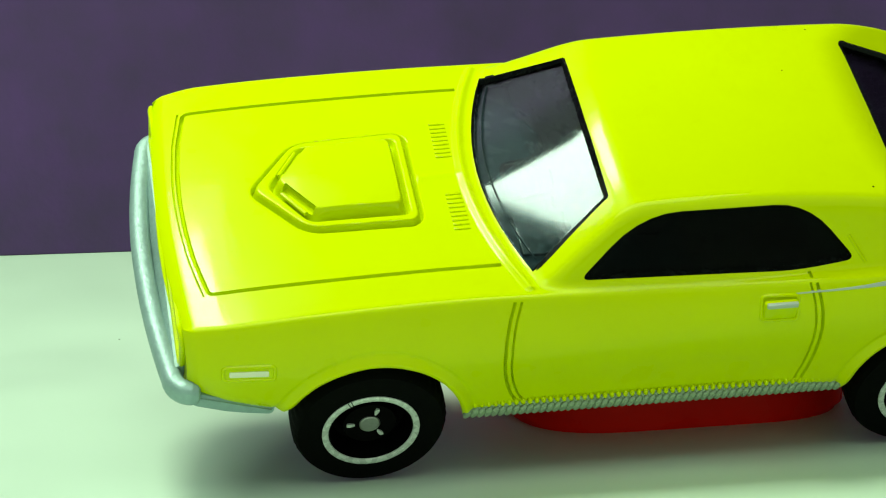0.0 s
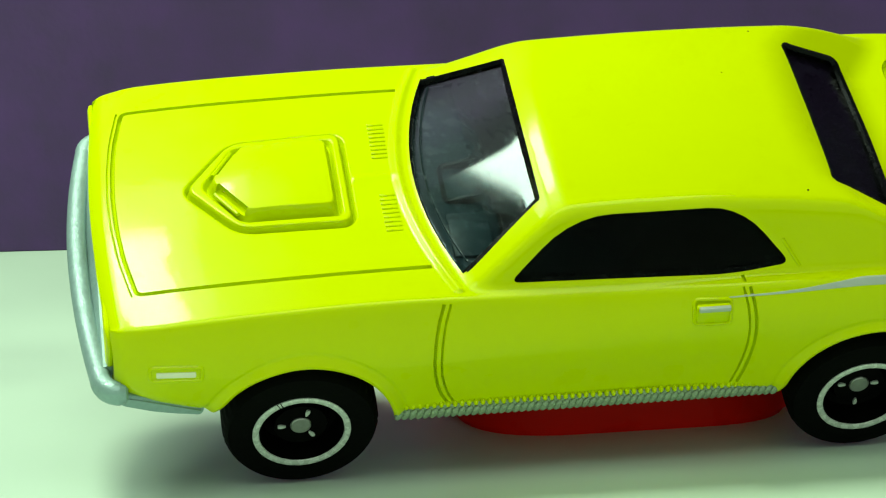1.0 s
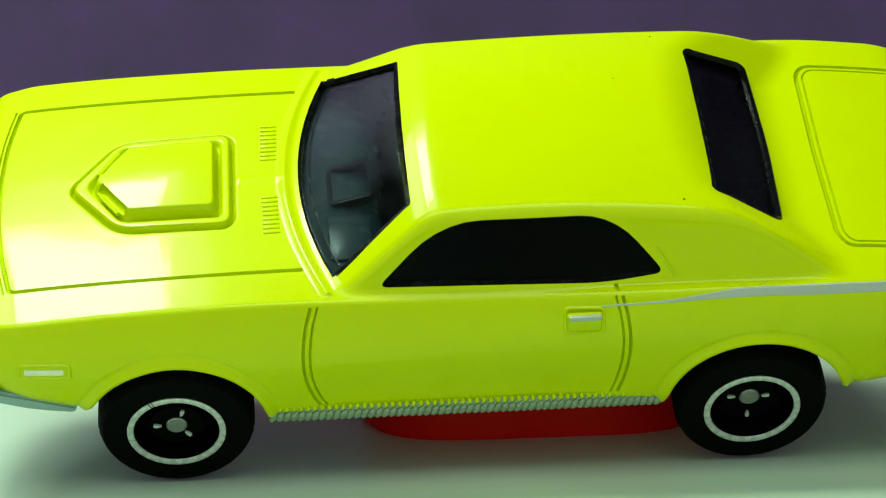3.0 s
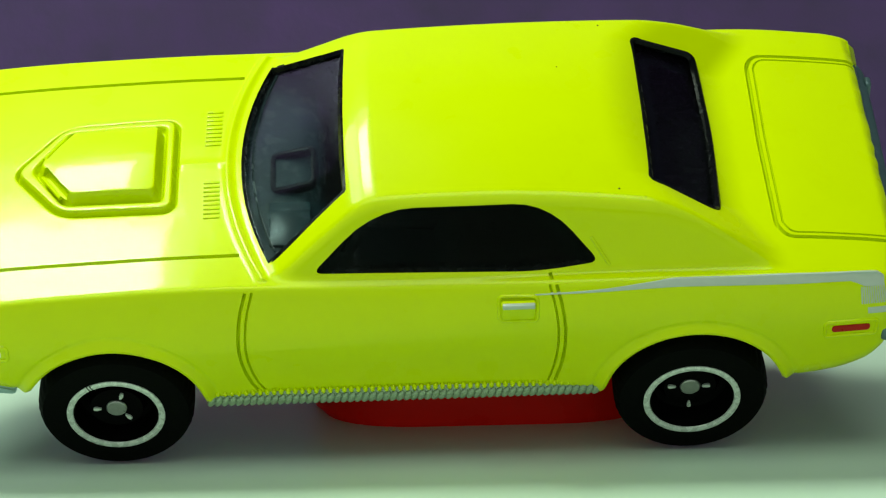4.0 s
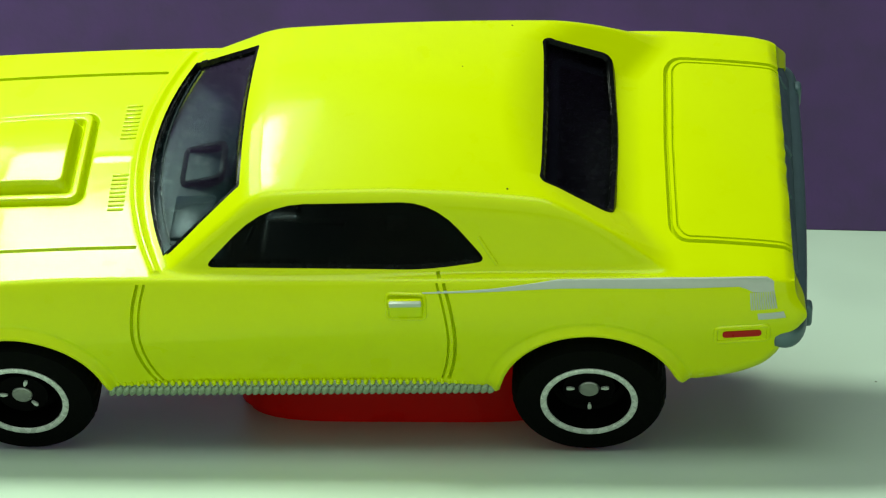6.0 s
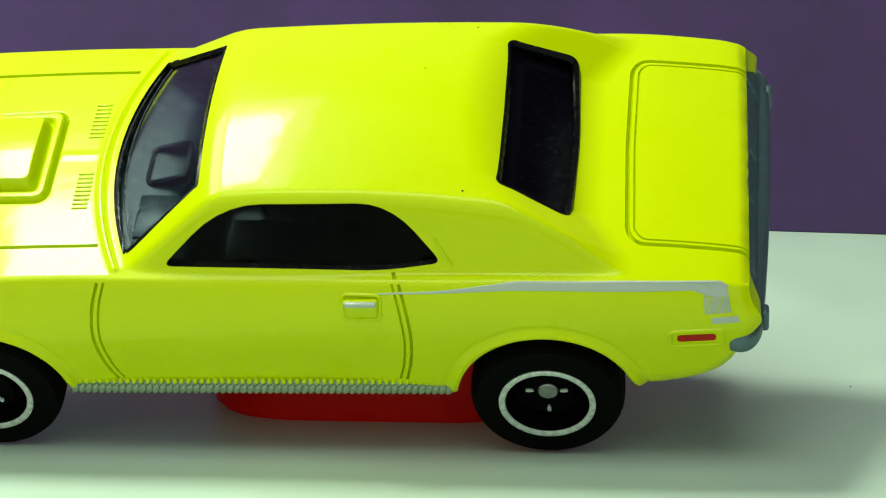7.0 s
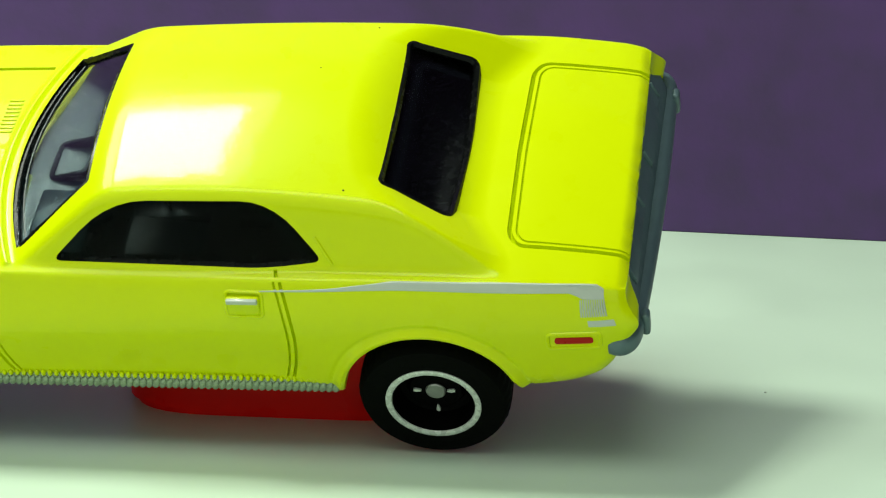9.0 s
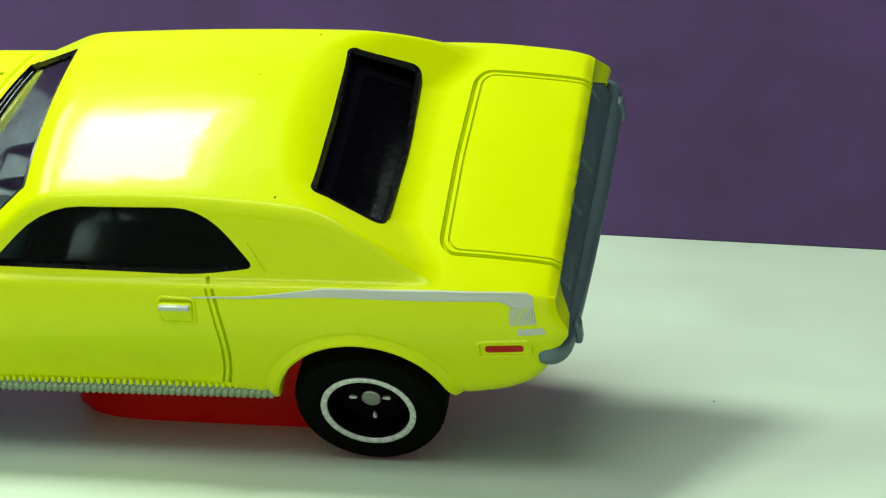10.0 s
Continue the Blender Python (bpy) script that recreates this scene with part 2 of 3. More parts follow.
NOSE, TAIL = -2.22, 2.345
deck_z = smooth_curve([-2.22, -2.15, -1.8, -1.0, -0.6, 0.5, 1.5, 1.8, 2.3, 2.37], [0.995, 1.018, 1.048, 1.078, 1.085, 1.095, 1.105, 1.098, 1.040, 1.022])
edge_y = smooth_curve([-2.22, -2.0, -1.0, 0.0, 1.0, 1.8, 2.2, 2.37], [0.805, 0.834, 0.826, 0.838, 0.872, 0.874, 0.856, 0.836])
edge_z = smooth_curve([-2.22, -2.05, -1.5, -0.9, 0.0, 1.0, 1.6, 2.2, 2.37], [0.975, 1.006, 1.047, 1.066, 1.058, 1.076, 1.080, 1.042, 1.006])
half_w = smooth_curve([-2.22, -2.0, -1.4, -0.5, 0.3, 1.0, 1.8, 2.2, 2.37], [0.915, 0.95, 0.97, 0.965, 0.962, 0.978, 0.985, 0.968, 0.94])
belly = smooth_curve([-2.22, -2.1, -1.82, -1.4, -0.92, 0.93, 1.4, 1.87, 2.05, 2.20, 2.29, 2.345], [0.665, 0.612, 0.535, 0.46, 0.405, 0.40, 0.42, 0.46, 0.485, 0.535, 0.60, 0.68])
HUB_F, HUB_R = (-1.365, 0.37), (1.388, 0.325)
PITCH = 0.85
ARCHES = ((-1.355, 0.37, 0.432), (1.392, 0.37, 0.430))


def smin(a, b, k):
    h = np.clip(0.5 + 0.5 * (b - a) / k, 0, 1)
    return b * (1 - h) + a * h - k * h * (1 - h)


def smax(a, b, k):
    return -smin(-a, -b, k)


def cowl_x(y):
    return -0.76 + 0.16 * (np.abs(y) / 0.75) ** 2


def cabin(x, y, inset=0.0):
    """The height of windscreen, roof, rear window and side glass over the plan."""
    ay = np.abs(y)
    front = 1.06 + (x - cowl_x(y)) * 0.63 - inset * 1.2
    roof = 1.445 - 0.050 * (ay / 0.6) ** 2 - 0.032 * ((x - 0.45) / 0.75) ** 2 - inset
    sail = 0.12 * np.clip((ay - 0.48) / 0.25, 0, 1)
    rear = 1.352 - 0.60 * (x - 1.19 - sail) - inset * 1.2
    base = 0.782 + 0.03 * np.clip((x + 0.37) / 1.29, 0, 1.6)
    side = 1.10 + (base - ay) * 1.72 - inset * 2.2
    return smin(smin(smin(front, roof, 0.05), rear, 0.05), side, 0.065)


def seg_distance(px, py, line):
    """How far points lie from a polyline."""
    best = np.full(px.shape, 9.0)
    for (ax, ay), (bx, by) in zip(line, line[1:]):
        dx, dy = bx - ax, by - ay
        t = np.clip(((px - ax) * dx + (py - ay) * dy) / (dx * dx + dy * dy + 1e-12), 0, 1)
        best = np.minimum(best, np.hypot(px - ax - t * dx, py - ay - t * dy))
    return best


def inside_distance(px, py, poly, round_by=0.05):
    """Signed distance to a closed convex outline, positive inside."""
    best = np.full(px.shape, 9.0)
    n = len(poly)
    cx, cy = sum(p[0] for p in poly) / n, sum(p[1] for p in poly) / n
    for k in range(n):
        (ax, ay), (bx, by) = poly[k], poly[(k + 1) % n]
        nx, ny = -(by - ay), bx - ax
        ln = math.hypot(nx, ny)
        nx, ny = nx / ln, ny / ln
        if (cx - ax) * nx + (cy - ay) * ny < 0:
            nx, ny = -nx, -ny
        best = smin(best, (px - ax) * nx + (py - ay) * ny, round_by)
    return best


def step(d, width):
    t = np.clip(d / width, 0, 1)
    return t * t * (3 - 2 * t)


HOOD_LINE = [(-0.735, 0.632)] + rounded([(-0.735, 0.632), (-1.6, 0.634), (-2.085, 0.634), (-2.118, 0.4), (-2.130, 0.2), (-2.134, 0.0), (-2.130, -0.2), (-2.118, -0.4), (-2.085, -0.634), (-1.6, -0.634), (-0.735, -0.632)], [0.03, 0.03, 0.03, 0.05, 0.05, 0.05, 0.05, 0.05, 0.03, 0.03, 0.03], 4)[5:-5] + [(-0.735, -0.632)]
HOOD_INNER = [(-2.107, 0.640), (-2.124, 0.52), (-2.138, 0.4), (-2.150, 0.2), (-2.154, 0.0), (-2.150, -0.2), (-2.138, -0.4), (-2.124, -0.52), (-2.107, -0.640)]
TRUNK_LINE = [(2.50, 0.650)] + rounded([(2.50, 0.650), (1.83, 0.652), (1.785, 0.58), (1.775, 0.0), (1.785, -0.58), (1.83, -0.652), (2.50, -0.650)], 0.05, 6)[7:-7] + [(2.50, -0.650)]
TRUNK_INNER = [(2.50, 0.620)] + rounded([(2.50, 0.620), (1.855, 0.622), (1.818, 0.57), (1.808, 0.0), (1.818, -0.57), (1.855, -0.622), (2.50, -0.620)], 0.05, 6)[7:-7] + [(2.50, -0.620)]
SCOOP_OUT = rounded([(-1.84, 0.0), (-1.60, 0.310), (-1.09, 0.322), (-1.050, 0.28), (-1.050, -0.28), (-1.09, -0.322), (-1.60, -0.310)], [0.06, 0.09, 0.07, 0.07, 0.07, 0.07, 0.09], 5)
SCOOP_TOP = [(-1.728, 0.0), (-1.572, 0.240), (-1.124, 0.248), (-1.124, -0.248), (-1.572, -0.240)]
SCOOP_PLATE = [(-1.83, 0.0), (-1.60, 0.305), (-1.06, 0.318), (-1.06, -0.318), (-1.60, -0.305)]
DOOR_F = [(-0.677, 1.045), (-0.685, 1.02), (-0.702, 0.97), (-0.713, 0.915), (-0.720, 0.85), (-0.721, 0.77), (-0.714, 0.69), (-0.698, 0.61), (-0.674, 0.54), (-0.648, 0.492)]
DOOR_R = [(0.706, 1.062), (0.712, 1.04), (0.725, 1.00), (0.738, 0.93), (0.746, 0.85), (0.747, 0.76), (0.740, 0.67), (0.726, 0.58), (0.702, 0.492)]


def top_z(x, y):
    ay = np.abs(y)
    e = edge_y(x)
    z = deck_z(x) + (edge_z(x) - deck_z(x)) * np.clip(ay / e, 0, 1) ** (2.5 + 0.7 * np.clip((x + 0.9) / 0.3, 0, 1))
    near = (x < -0.9).astype(float)
    z = z + 0.022 * step(inside_distance(x, y, SCOOP_PLATE) + 0.006, 0.020) * near
    z = z - 0.034 * np.exp(-((inside_distance(x, y, SCOOP_TOP, 0.04) + 0.008) / 0.010) ** 2) * near
    z = z - 0.034 * np.exp(-(seg_distance(x, y, SCOOP_OUT + SCOOP_OUT[:1]) / 0.0075) ** 2) * near
    dome = step(inside_distance(x, y, SCOOP_TOP, 0.04), 0.024)
    z = z + 0.056 * dome * near * (1 + 0.15 * np.clip((x + 1.75) / 0.6, 0, 1) - 0.30 * (ay / 0.25) ** 2 - 0.20 * ((x + 1.40) / 0.3) ** 2)
    z = z + 0.004 * np.exp(-(ay / 0.022) ** 2) * np.clip((x + 1.04) / 0.02, 0, 1) * np.clip((-0.81 - x) / 0.02, 0, 1)
    z = z + 0.014 * np.exp(-((x - cowl_x(y) + 0.045) / 0.022) ** 2) * (ay < 0.8)
    z = z - 0.022 * np.clip((x - 2.295) / 0.05, 0, 1) ** 2 - 0.030 * np.clip((-2.165 - x) / 0.055, 0, 1) ** 2
    c = cabin(x, y)
    return np.where((x > -1.0) & (x < 2.0), smax(z, c, 0.035), z)


def side_y(x, z):
    """Half the width at a height on the flank, with the rolled arch lips and the door gaps."""
    w, e, ez, zb = half_w(x), edge_y(x), edge_z(x), belly(x)
    fore = np.clip((0.9 - x) / 1.5, 0, 1)
    root = 0.80 - 0.04 * fore
    up = np.clip((z - root) / np.maximum(ez - root, 0.05), 0, 1)
    low = np.clip((zb + 0.10 - z) / 0.10, 0, 1)
    y = w - (w - e - 0.012) * up ** (2.5 - 0.8 * fore) - 0.035 * low ** 2
    y = y - 0.018 * np.exp(-((z - 0.56) / 0.16) ** 2) * np.clip((0.9 - np.abs(x)) / 0.3, 0, 1)
    y = y - 0.030 * np.clip((-2.165 - x) / 0.055, 0, 1) ** 2 - 0.018 * np.clip((x - 2.30) / 0.045, 0, 1) ** 2
    for cx, cz, r in ARCHES:
        d = np.hypot(x - cx, z - cz) - r
        y = y + 0.020 * np.exp(-((d - 0.020) / 0.022) ** 2) - 0.006 * np.exp(-((d - 0.060) / 0.012) ** 2)
    return y


def bow(x, y, z=0.9):
    """The nose bows forward in plan, the tail a little, and its corners reach back in a soft point."""
    f = np.clip((-1.85 - x) / 0.37, 0, 1)
    r = np.clip((x - 2.0) / 0.37, 0, 1)
    k = 1 - np.clip(np.abs(y) / 0.9, 0, 1) ** 2
    fin = np.exp(-((z - 0.86) / 0.075) ** 2) * np.clip((np.abs(y) - 0.6) / 0.25, 0, 1)
    worn = 0.0028 * np.sin(37 * y + 2 * np.sin(11 * y)) * np.clip((x - 2.30) / 0.045, 0, 1) * np.clip((z - 0.8) / 0.1, 0, 1)
    return x + worn - 0.065 * f * f * k + 0.005 * r * r * k + 0.070 * r * r * fin - 0.04 * r * r * np.clip((0.78 - z) / 0.1, 0, 1)


def body_shell():
    xs = np.concatenate([np.linspace(NOSE, -1.88, 60), np.linspace(-1.88, -1.0, 200)[1:], np.linspace(-1.0, -0.6, 65)[1:], np.linspace(-0.6, 0.6, 150)[1:], np.linspace(0.6, 0.8, 45)[1:], np.linspace(0.8, 1.7, 100)[1:], np.linspace(1.7, TAIL, 110)[1:]])
    rows = []
    ns, nt = 90, 154
    for x in xs:
        X = np.full(ns, x)
        zb, ze = float(belly(x)), float(edge_z(x))
        z = zb + (ze - zb) * np.linspace(0, 1, ns)
        y = side_y(X, z)
        bottom_y, bottom_z = np.linspace(0, y[0] - 0.02, 4), np.full(4, zb)
        ty = np.concatenate([np.linspace(float(edge_y(x)), 0.36, 70), np.linspace(0.36, 0, 85)[1:]])
        tz = top_z(np.full(nt, x), ty)
        Y, Z = np.concatenate([bottom_y, y, ty]), np.concatenate([bottom_z, z, tz])
        for _ in range(4):
            a, b = 4 + ns - 5, 4 + ns + 5
            Y[a:b], Z[a:b] = (Y[a - 1:b - 1] + 2 * Y[a:b] + Y[a + 1:b + 1]) / 4, (Z[a - 1:b - 1] + 2 * Z[a:b] + Z[a + 1:b + 1]) / 4
        Yf, Zf = np.concatenate([Y, -Y[-2:0:-1]]), np.concatenate([Z, Z[-2:0:-1]])
        rows.append(np.stack([bow(np.full(len(Yf), x), Yf, Zf), Yf, Zf], 1))
    V = np.concatenate(rows)
    m, n = rows[0].shape[0], len(xs)
    i, j = np.meshgrid(np.arange(n - 1), np.arange(m), indexing="ij")
    j2 = (j + 1) % m
    F = np.stack([i * m + j, i * m + j2, (i + 1) * m + j2, (i + 1) * m + j], -1).reshape(-1, 4)
    ends = []
    for k in (0, n - 1):
        ends.append(rows[k].mean(0))
    V = np.concatenate([V, np.array(ends)])
    last = (n - 1) * m
    fans = [[q, (q + 1) % m, n * m] for q in range(m)] + [[last + (q + 1) % m, last + q, n * m + 1] for q in range(m)]
    faces = F.tolist() + fans
    me = bpy.data.meshes.new("shell")
    me.from_pydata(V.tolist(), [], faces)
    bm = bmesh.new()
    bm.from_mesh(me)
    bmesh.ops.recalc_face_normals(bm, faces=bm.faces)
    bpy.data.meshes.remove(me)
    return bm


def inner_space():
    """The hollow of the cabin."""
    xs, ys = np.linspace(-0.74, 1.62, 70), np.linspace(-0.735, 0.735, 60)
    X, Y = np.meshgrid(xs, ys, indexing="ij")
    Z = np.maximum(cabin(X, Y, 0.045), 0.985)
    bm = bmesh.new()
    top = [[bm.verts.new((X[a, b], Y[a, b], Z[a, b])) for b in range(60)] for a in range(70)]
    for a in range(69):
        for b in range(59):
            bm.faces.new((top[a][b], top[a + 1][b], top[a + 1][b + 1], top[a][b + 1]))
    rim = [top[a][0] for a in range(70)] + [top[69][b] for b in range(1, 60)] + [top[a][59] for a in range(68, -1, -1)] + [top[0][b] for b in range(58, 0, -1)]
    low = [bm.verts.new((v.co.x, v.co.y, 0.47)) for v in rim]
    for k in range(len(rim)):
        q = (k + 1) % len(rim)
        bm.faces.new((rim[k], rim[q], low[q], low[k]))
    bm.faces.new(low)
    bmesh.ops.recalc_face_normals(bm, faces=bm.faces)
    return bm


SIDE_WIN = rounded([(-0.395, 1.090), (0.66, 1.084), (0.935, 1.118), (0.70, 1.360), (-0.10, 1.348)], [0.05, 0.25, 0.05, 0.16, 0.22])


def front_outline():
    lower = [(float(cowl_x(y)) + 0.022, y) for y in np.linspace(-0.70, 0.70, 15)]
    return lower + [(-0.225, 0.505), (-0.232, 0.25), (-0.235, 0.0), (-0.232, -0.25), (-0.225, -0.505)]


def rear_outline():
    return rounded([(1.185, 0.508), (1.195, 0.0), (1.185, -0.508), (1.508, -0.565), (1.535, 0.0), (1.508, 0.565)], [0.03, 0.1, 0.03, 0.05, 0.2, 0.05])


def temp(name, bm):
    me = bpy.data.meshes.new(name)
    bm.to_mesh(me)
    bm.free()
    return new(name, me)


def cut(shell, cutters):
    """The shell less the cutters, one after another, as a bmesh."""
    a = temp("shell", shell)
    for c in cutters:
        tool = temp("tool", c)
        mod = a.modifiers.new("cut", "BOOLEAN")
        mod.operation, mod.solver, mod.object = "DIFFERENCE", "EXACT", tool
        for nudge in (0.0, 0.0013, -0.0017, 0.0029):
            tool.location = (nudge, 0.6 * nudge, 0.8 * nudge)
            bpy.context.view_layer.update()
            got = bpy.data.meshes.new_from_object(a.evaluated_get(bpy.context.evaluated_depsgraph_get()))
            if len(got.vertices) > 0.7 * len(a.data.vertices):
                break
            bpy.data.meshes.remove(got)
            got = None
        a.modifiers.clear()
        if got:
            old, a.data = a.data, got
            bpy.data.meshes.remove(old)
        me = tool.data
        bpy.data.objects.remove(tool)
        bpy.data.meshes.remove(me)
    bm = bmesh.new()
    bm.from_mesh(a.data)
    me = a.data
    bpy.data.objects.remove(a)
    bpy.data.meshes.remove(me)
    return bm


def well(cx, cz, r):
    out = [(cx + r * math.cos(a), cz + r * math.sin(a)) for a in np.linspace(0, math.pi, 41)]
    out += [(cx - r - 0.03, cz - 0.25), (cx + r + 0.03, cz - 0.25)]
    items = []
    for s in (-1, 1):
        items.append(prism(out, lambda u, v, w, s=s: (u, s * w, v), 0.60, 1.2))
    return items


# ---- toy car ----
car = empty("toy_car", pose(0, 0, 0.0003, 0, -PITCH, 0) @ pose(0, 0.96 * S * math.cos(radians(LEAN)), 0.96 * S * math.sin(radians(LEAN)), LEAN, 0, 0),
            "glossy lime yellow die-cast muscle car leaning on a red stand", "toy car")

cutters = [inner_space()]
openings = [prism(SIDE_WIN, lambda u, v, w, s=s: (u, s * w, v), 0.600, 1.0) for s in (-1, 1)]
openings += [prism(front_outline(), lambda u, v, w: (u, v, w), 1.0, 1.6), prism(rear_outline(), lambda u, v, w: (u, v, w), 1.0, 1.6)]
cutters.append(join_bm(openings))
wells = [b for a in ARCHES for b in well(*a)]
wells.append(prism(rounded([(-0.80, 0.735), (0.80, 0.735), (0.82, 0.90), (0.78, 0.945), (-0.78, 0.945), (-0.82, 0.90)], 0.03), lambda u, v, w: (w, u, v), -2.6, -2.14))
ragged = [(0.70 - 1.40 * k / 26, 0.978 + 0.013 * noise.noise((k * 0.9, 4.2, 0.0))) for k in range(27)]
wells.append(prism(rounded([(-0.80, 0.66), (0.80, 0.66), (0.82, 0.78), (0.800, 0.83), (0.815, 0.885)], 0.02, 3)[4:] + ragged + [(-0.815, 0.885), (-0.800, 0.83), (-0.82, 0.78), (-0.80, 0.66)], lambda u, v, w: (w, u, v), 2.275, 2.6))
cutters += [join_bm(wells[:4])] + wells[4:]


def fine(line, gap=0.02):
    out = []
    for (a, b), (c, d) in zip(line, line[1:]):
        n = max(1, int(math.hypot(c - a, d - b) / gap))
        out += [(a + (c - a) * k / n, b + (d - b) * k / n) for k in range(n)]
    return out + [line[-1]]


def top_tube(line, r, closed=False, level=None):
    pts = fine(line + line[:1] if closed else line)
    pts = pts[:-1] if closed else pts
    P = []
    for x, y in pts:
        xx, yy = np.array([x]), np.array([y])
        z = float(top_z(np.minimum(xx, TAIL), yy)[0]) if level is None else float(deck_z(xx)[0]) + level
        P.append((float(bow(xx, yy, np.array([z]))[0]), y, z + 0.15 * r))
    return sweep(P, circle(r, 8, 1.2, 3.4), up=(0.01, 0.02, 1), closed=closed)


def side_tube(line, r, s, shift=0.0):
    pts = fine([(x + shift, z) for x, z in line])
    return sweep([(x, s * (float(side_y(np.array([x]), np.array([z]))[0]) + 0.15 * r), z) for x, z in pts], circle(r, 8, 1.0, 3.0), up=(0.01, 1, 0.02))


def diagonal(a, b, inward):
    """Points along the slanting front edge of the scoop's dome."""
    (x0, y0), (x1, y1) = SCOOP_TOP[:2]
    ln = math.hypot(x1 - x0, y1 - y0)
    nx, ny = (y1 - y0) / ln, -(x1 - x0) / ln
    return [(x0 + (x1 - x0) * t + nx * inward, y0 + (y1 - y0) * t + ny * inward) for t in (a, (a + b) / 2, b)]


lines_a = [top_tube(HOOD_LINE, 0.0095), top_tube(TRUNK_LINE, 0.0095)]
lines_b = [top_tube(HOOD_INNER, 0.0045), top_tube(TRUNK_INNER, 0.0048)]
mouths = []
for s in (-1, 1):
    lines_a += [side_tube(DOOR_F, 0.0082, s, -0.031), side_tube(DOOR_R, 0.0082, s, 0.025)]
    lines_b += [top_tube([(0.712, s * 0.862), (0.704, s * 0.825)], 0.0075), side_tube(DOOR_F, 0.0062, s, 0.001), side_tube(DOOR_R, 0.0062, s, -0.007)]
    mouths.append(sweep([(x, s * y, float(deck_z(np.array([x]))[0]) + 0.052) for x, y in diagonal(0.20, 0.95, 0.012)], circle(0.030, 10, 1.0, 0.95), up=(0, 0, 1)))
cutters += lines_a[:2] + lines_b[:2] + [join_bm(lines_a[2:]), join_bm(lines_b[2:]), join_bm(mouths)]
body = part("body", cut(body_shell(), cutters), PAINT, car, "glossy lime yellow painted metal", smooth=32)


def line_cabin(me):
    """The faces of the hollow cabin and of its openings are black, not lime."""
    n = len(me.polygons)
    co = np.empty(n * 3)
    me.polygons.foreach_get("center", co)
    x, y, z = (co.reshape(-1, 3) / S).T
    inside = (x > -0.75) & (x < 1.63) & (np.abs(y) < 0.835) & (z > 0.46) & (top_z(x, y) - z > 0.009)
    inside &= ~((np.abs(y) > 0.745) & (z < 1.06))
    me.materials.append(SEAL)
    me.polygons.foreach_set("material_index", inside.astype(np.int32))


line_cabin(body.data)

# glass
def top_glass(rows_of_xy, drop):
    """A curved pane under the opening: rows of (x, y) from one edge to the other."""
    bm = bmesh.new()
    up, dn = [], []
    for row in rows_of_xy:
        xs, ys = np.array([p[0] for p in row]), np.array([p[1] for p in row])
        zs = cabin(xs, ys) - drop
        up.append([bm.verts.new((x, y, z)) for x, y, z in zip(xs, ys, zs)])
        dn.append([bm.verts.new((x, y, z - 0.018)) for x, y, z in zip(xs, ys, zs)])
    n, m = len(up), len(up[0])
    for a in range(n - 1):
        for b in range(m - 1):
            bm.faces.new((up[a][b], up[a][b + 1], up[a + 1][b + 1], up[a + 1][b]))
            bm.faces.new((dn[a][b], dn[a + 1][b], dn[a + 1][b + 1], dn[a][b + 1]))
    rim = [(a, 0) for a in range(n)] + [(n - 1, b) for b in range(1, m)] + [(a, m - 1) for a in range(n - 2, -1, -1)] + [(0, b) for b in range(m - 2, 0, -1)]
    for k in range(len(rim)):
        (a, b), (c, d) = rim[k], rim[(k + 1) % len(rim)]
        bm.faces.new((up[a][b], up[c][d], dn[c][d], dn[a][b]))
    bmesh.ops.recalc_face_normals(bm, faces=bm.faces)
    return bm


rows_f, rows_r = [], []
for v in np.linspace(0, 1, 14):
    half = 0.70 * (1 - v) + 0.505 * v
    ys = np.linspace(-half, half, 31)
    base = cowl_x(ys) + 0.022
    rows_f.append([(float(b * (1 - v) + (-0.215) * v), float(y)) for b, y in zip(base, ys)])
    half = 0.53 * (1 - v) + 0.590 * v
    rows_r.append([(1.172 + (0.385 - 0.02 * (y / 0.5) ** 2) * v, float(y)) for y in np.linspace(-half, half, 31)])
windscreen = part("windscreen", top_glass(rows_f, 0.024), GLASS, car, "smoked clear windscreen with a black edge")
rear_window = part("rear_window", top_glass(rows_r, 0.024), REARGLASS, car, "smoked clear rear window")
for pane in (windscreen, rear_window):
    pane.visible_shadow = False


def side_glass(s):
    bm = bmesh.new()
    us, vs = np.linspace(0, 1, 20), np.linspace(1.070, 1.356, 8)
    face = []
    for inner in (0.030, 0.042):
        grid = []
        for t in us:
            col = []
            for v in vs:
                k = (v - 1.10) / 0.25
                u = (-0.42 + 0.30 * k) * (1 - t) + (0.955 - 0.22 * k) * t
                base = 0.782 + 0.03 * min(max((u + 0.37) / 1.29, 0), 1.6)
                col.append(bm.verts.new((u, s * (base - (v - 1.10) / 1.72 - inner), v)))
            grid.append(col)
        face.append(grid)
    a, b = face
    for i in range(19):
        for j in range(7):
            bm.faces.new((a[i][j], a[i + 1][j], a[i + 1][j + 1], a[i][j + 1]))
            bm.faces.new((b[i][j], b[i][j + 1], b[i + 1][j + 1], b[i + 1][j]))
    rim = [(i, 0) for i in range(20)] + [(19, j) for j in range(1, 8)] + [(i, 7) for i in range(18, -1, -1)] + [(0, j) for j in range(6, 0, -1)]
    for k in range(len(rim)):
        (p, q), (r, t) = rim[k], rim[(k + 1) % len(rim)]
        bm.faces.new((a[p][q], a[r][t], b[r][t], b[p][q]))
    bmesh.ops.recalc_face_normals(bm, faces=bm.faces)
    return bm


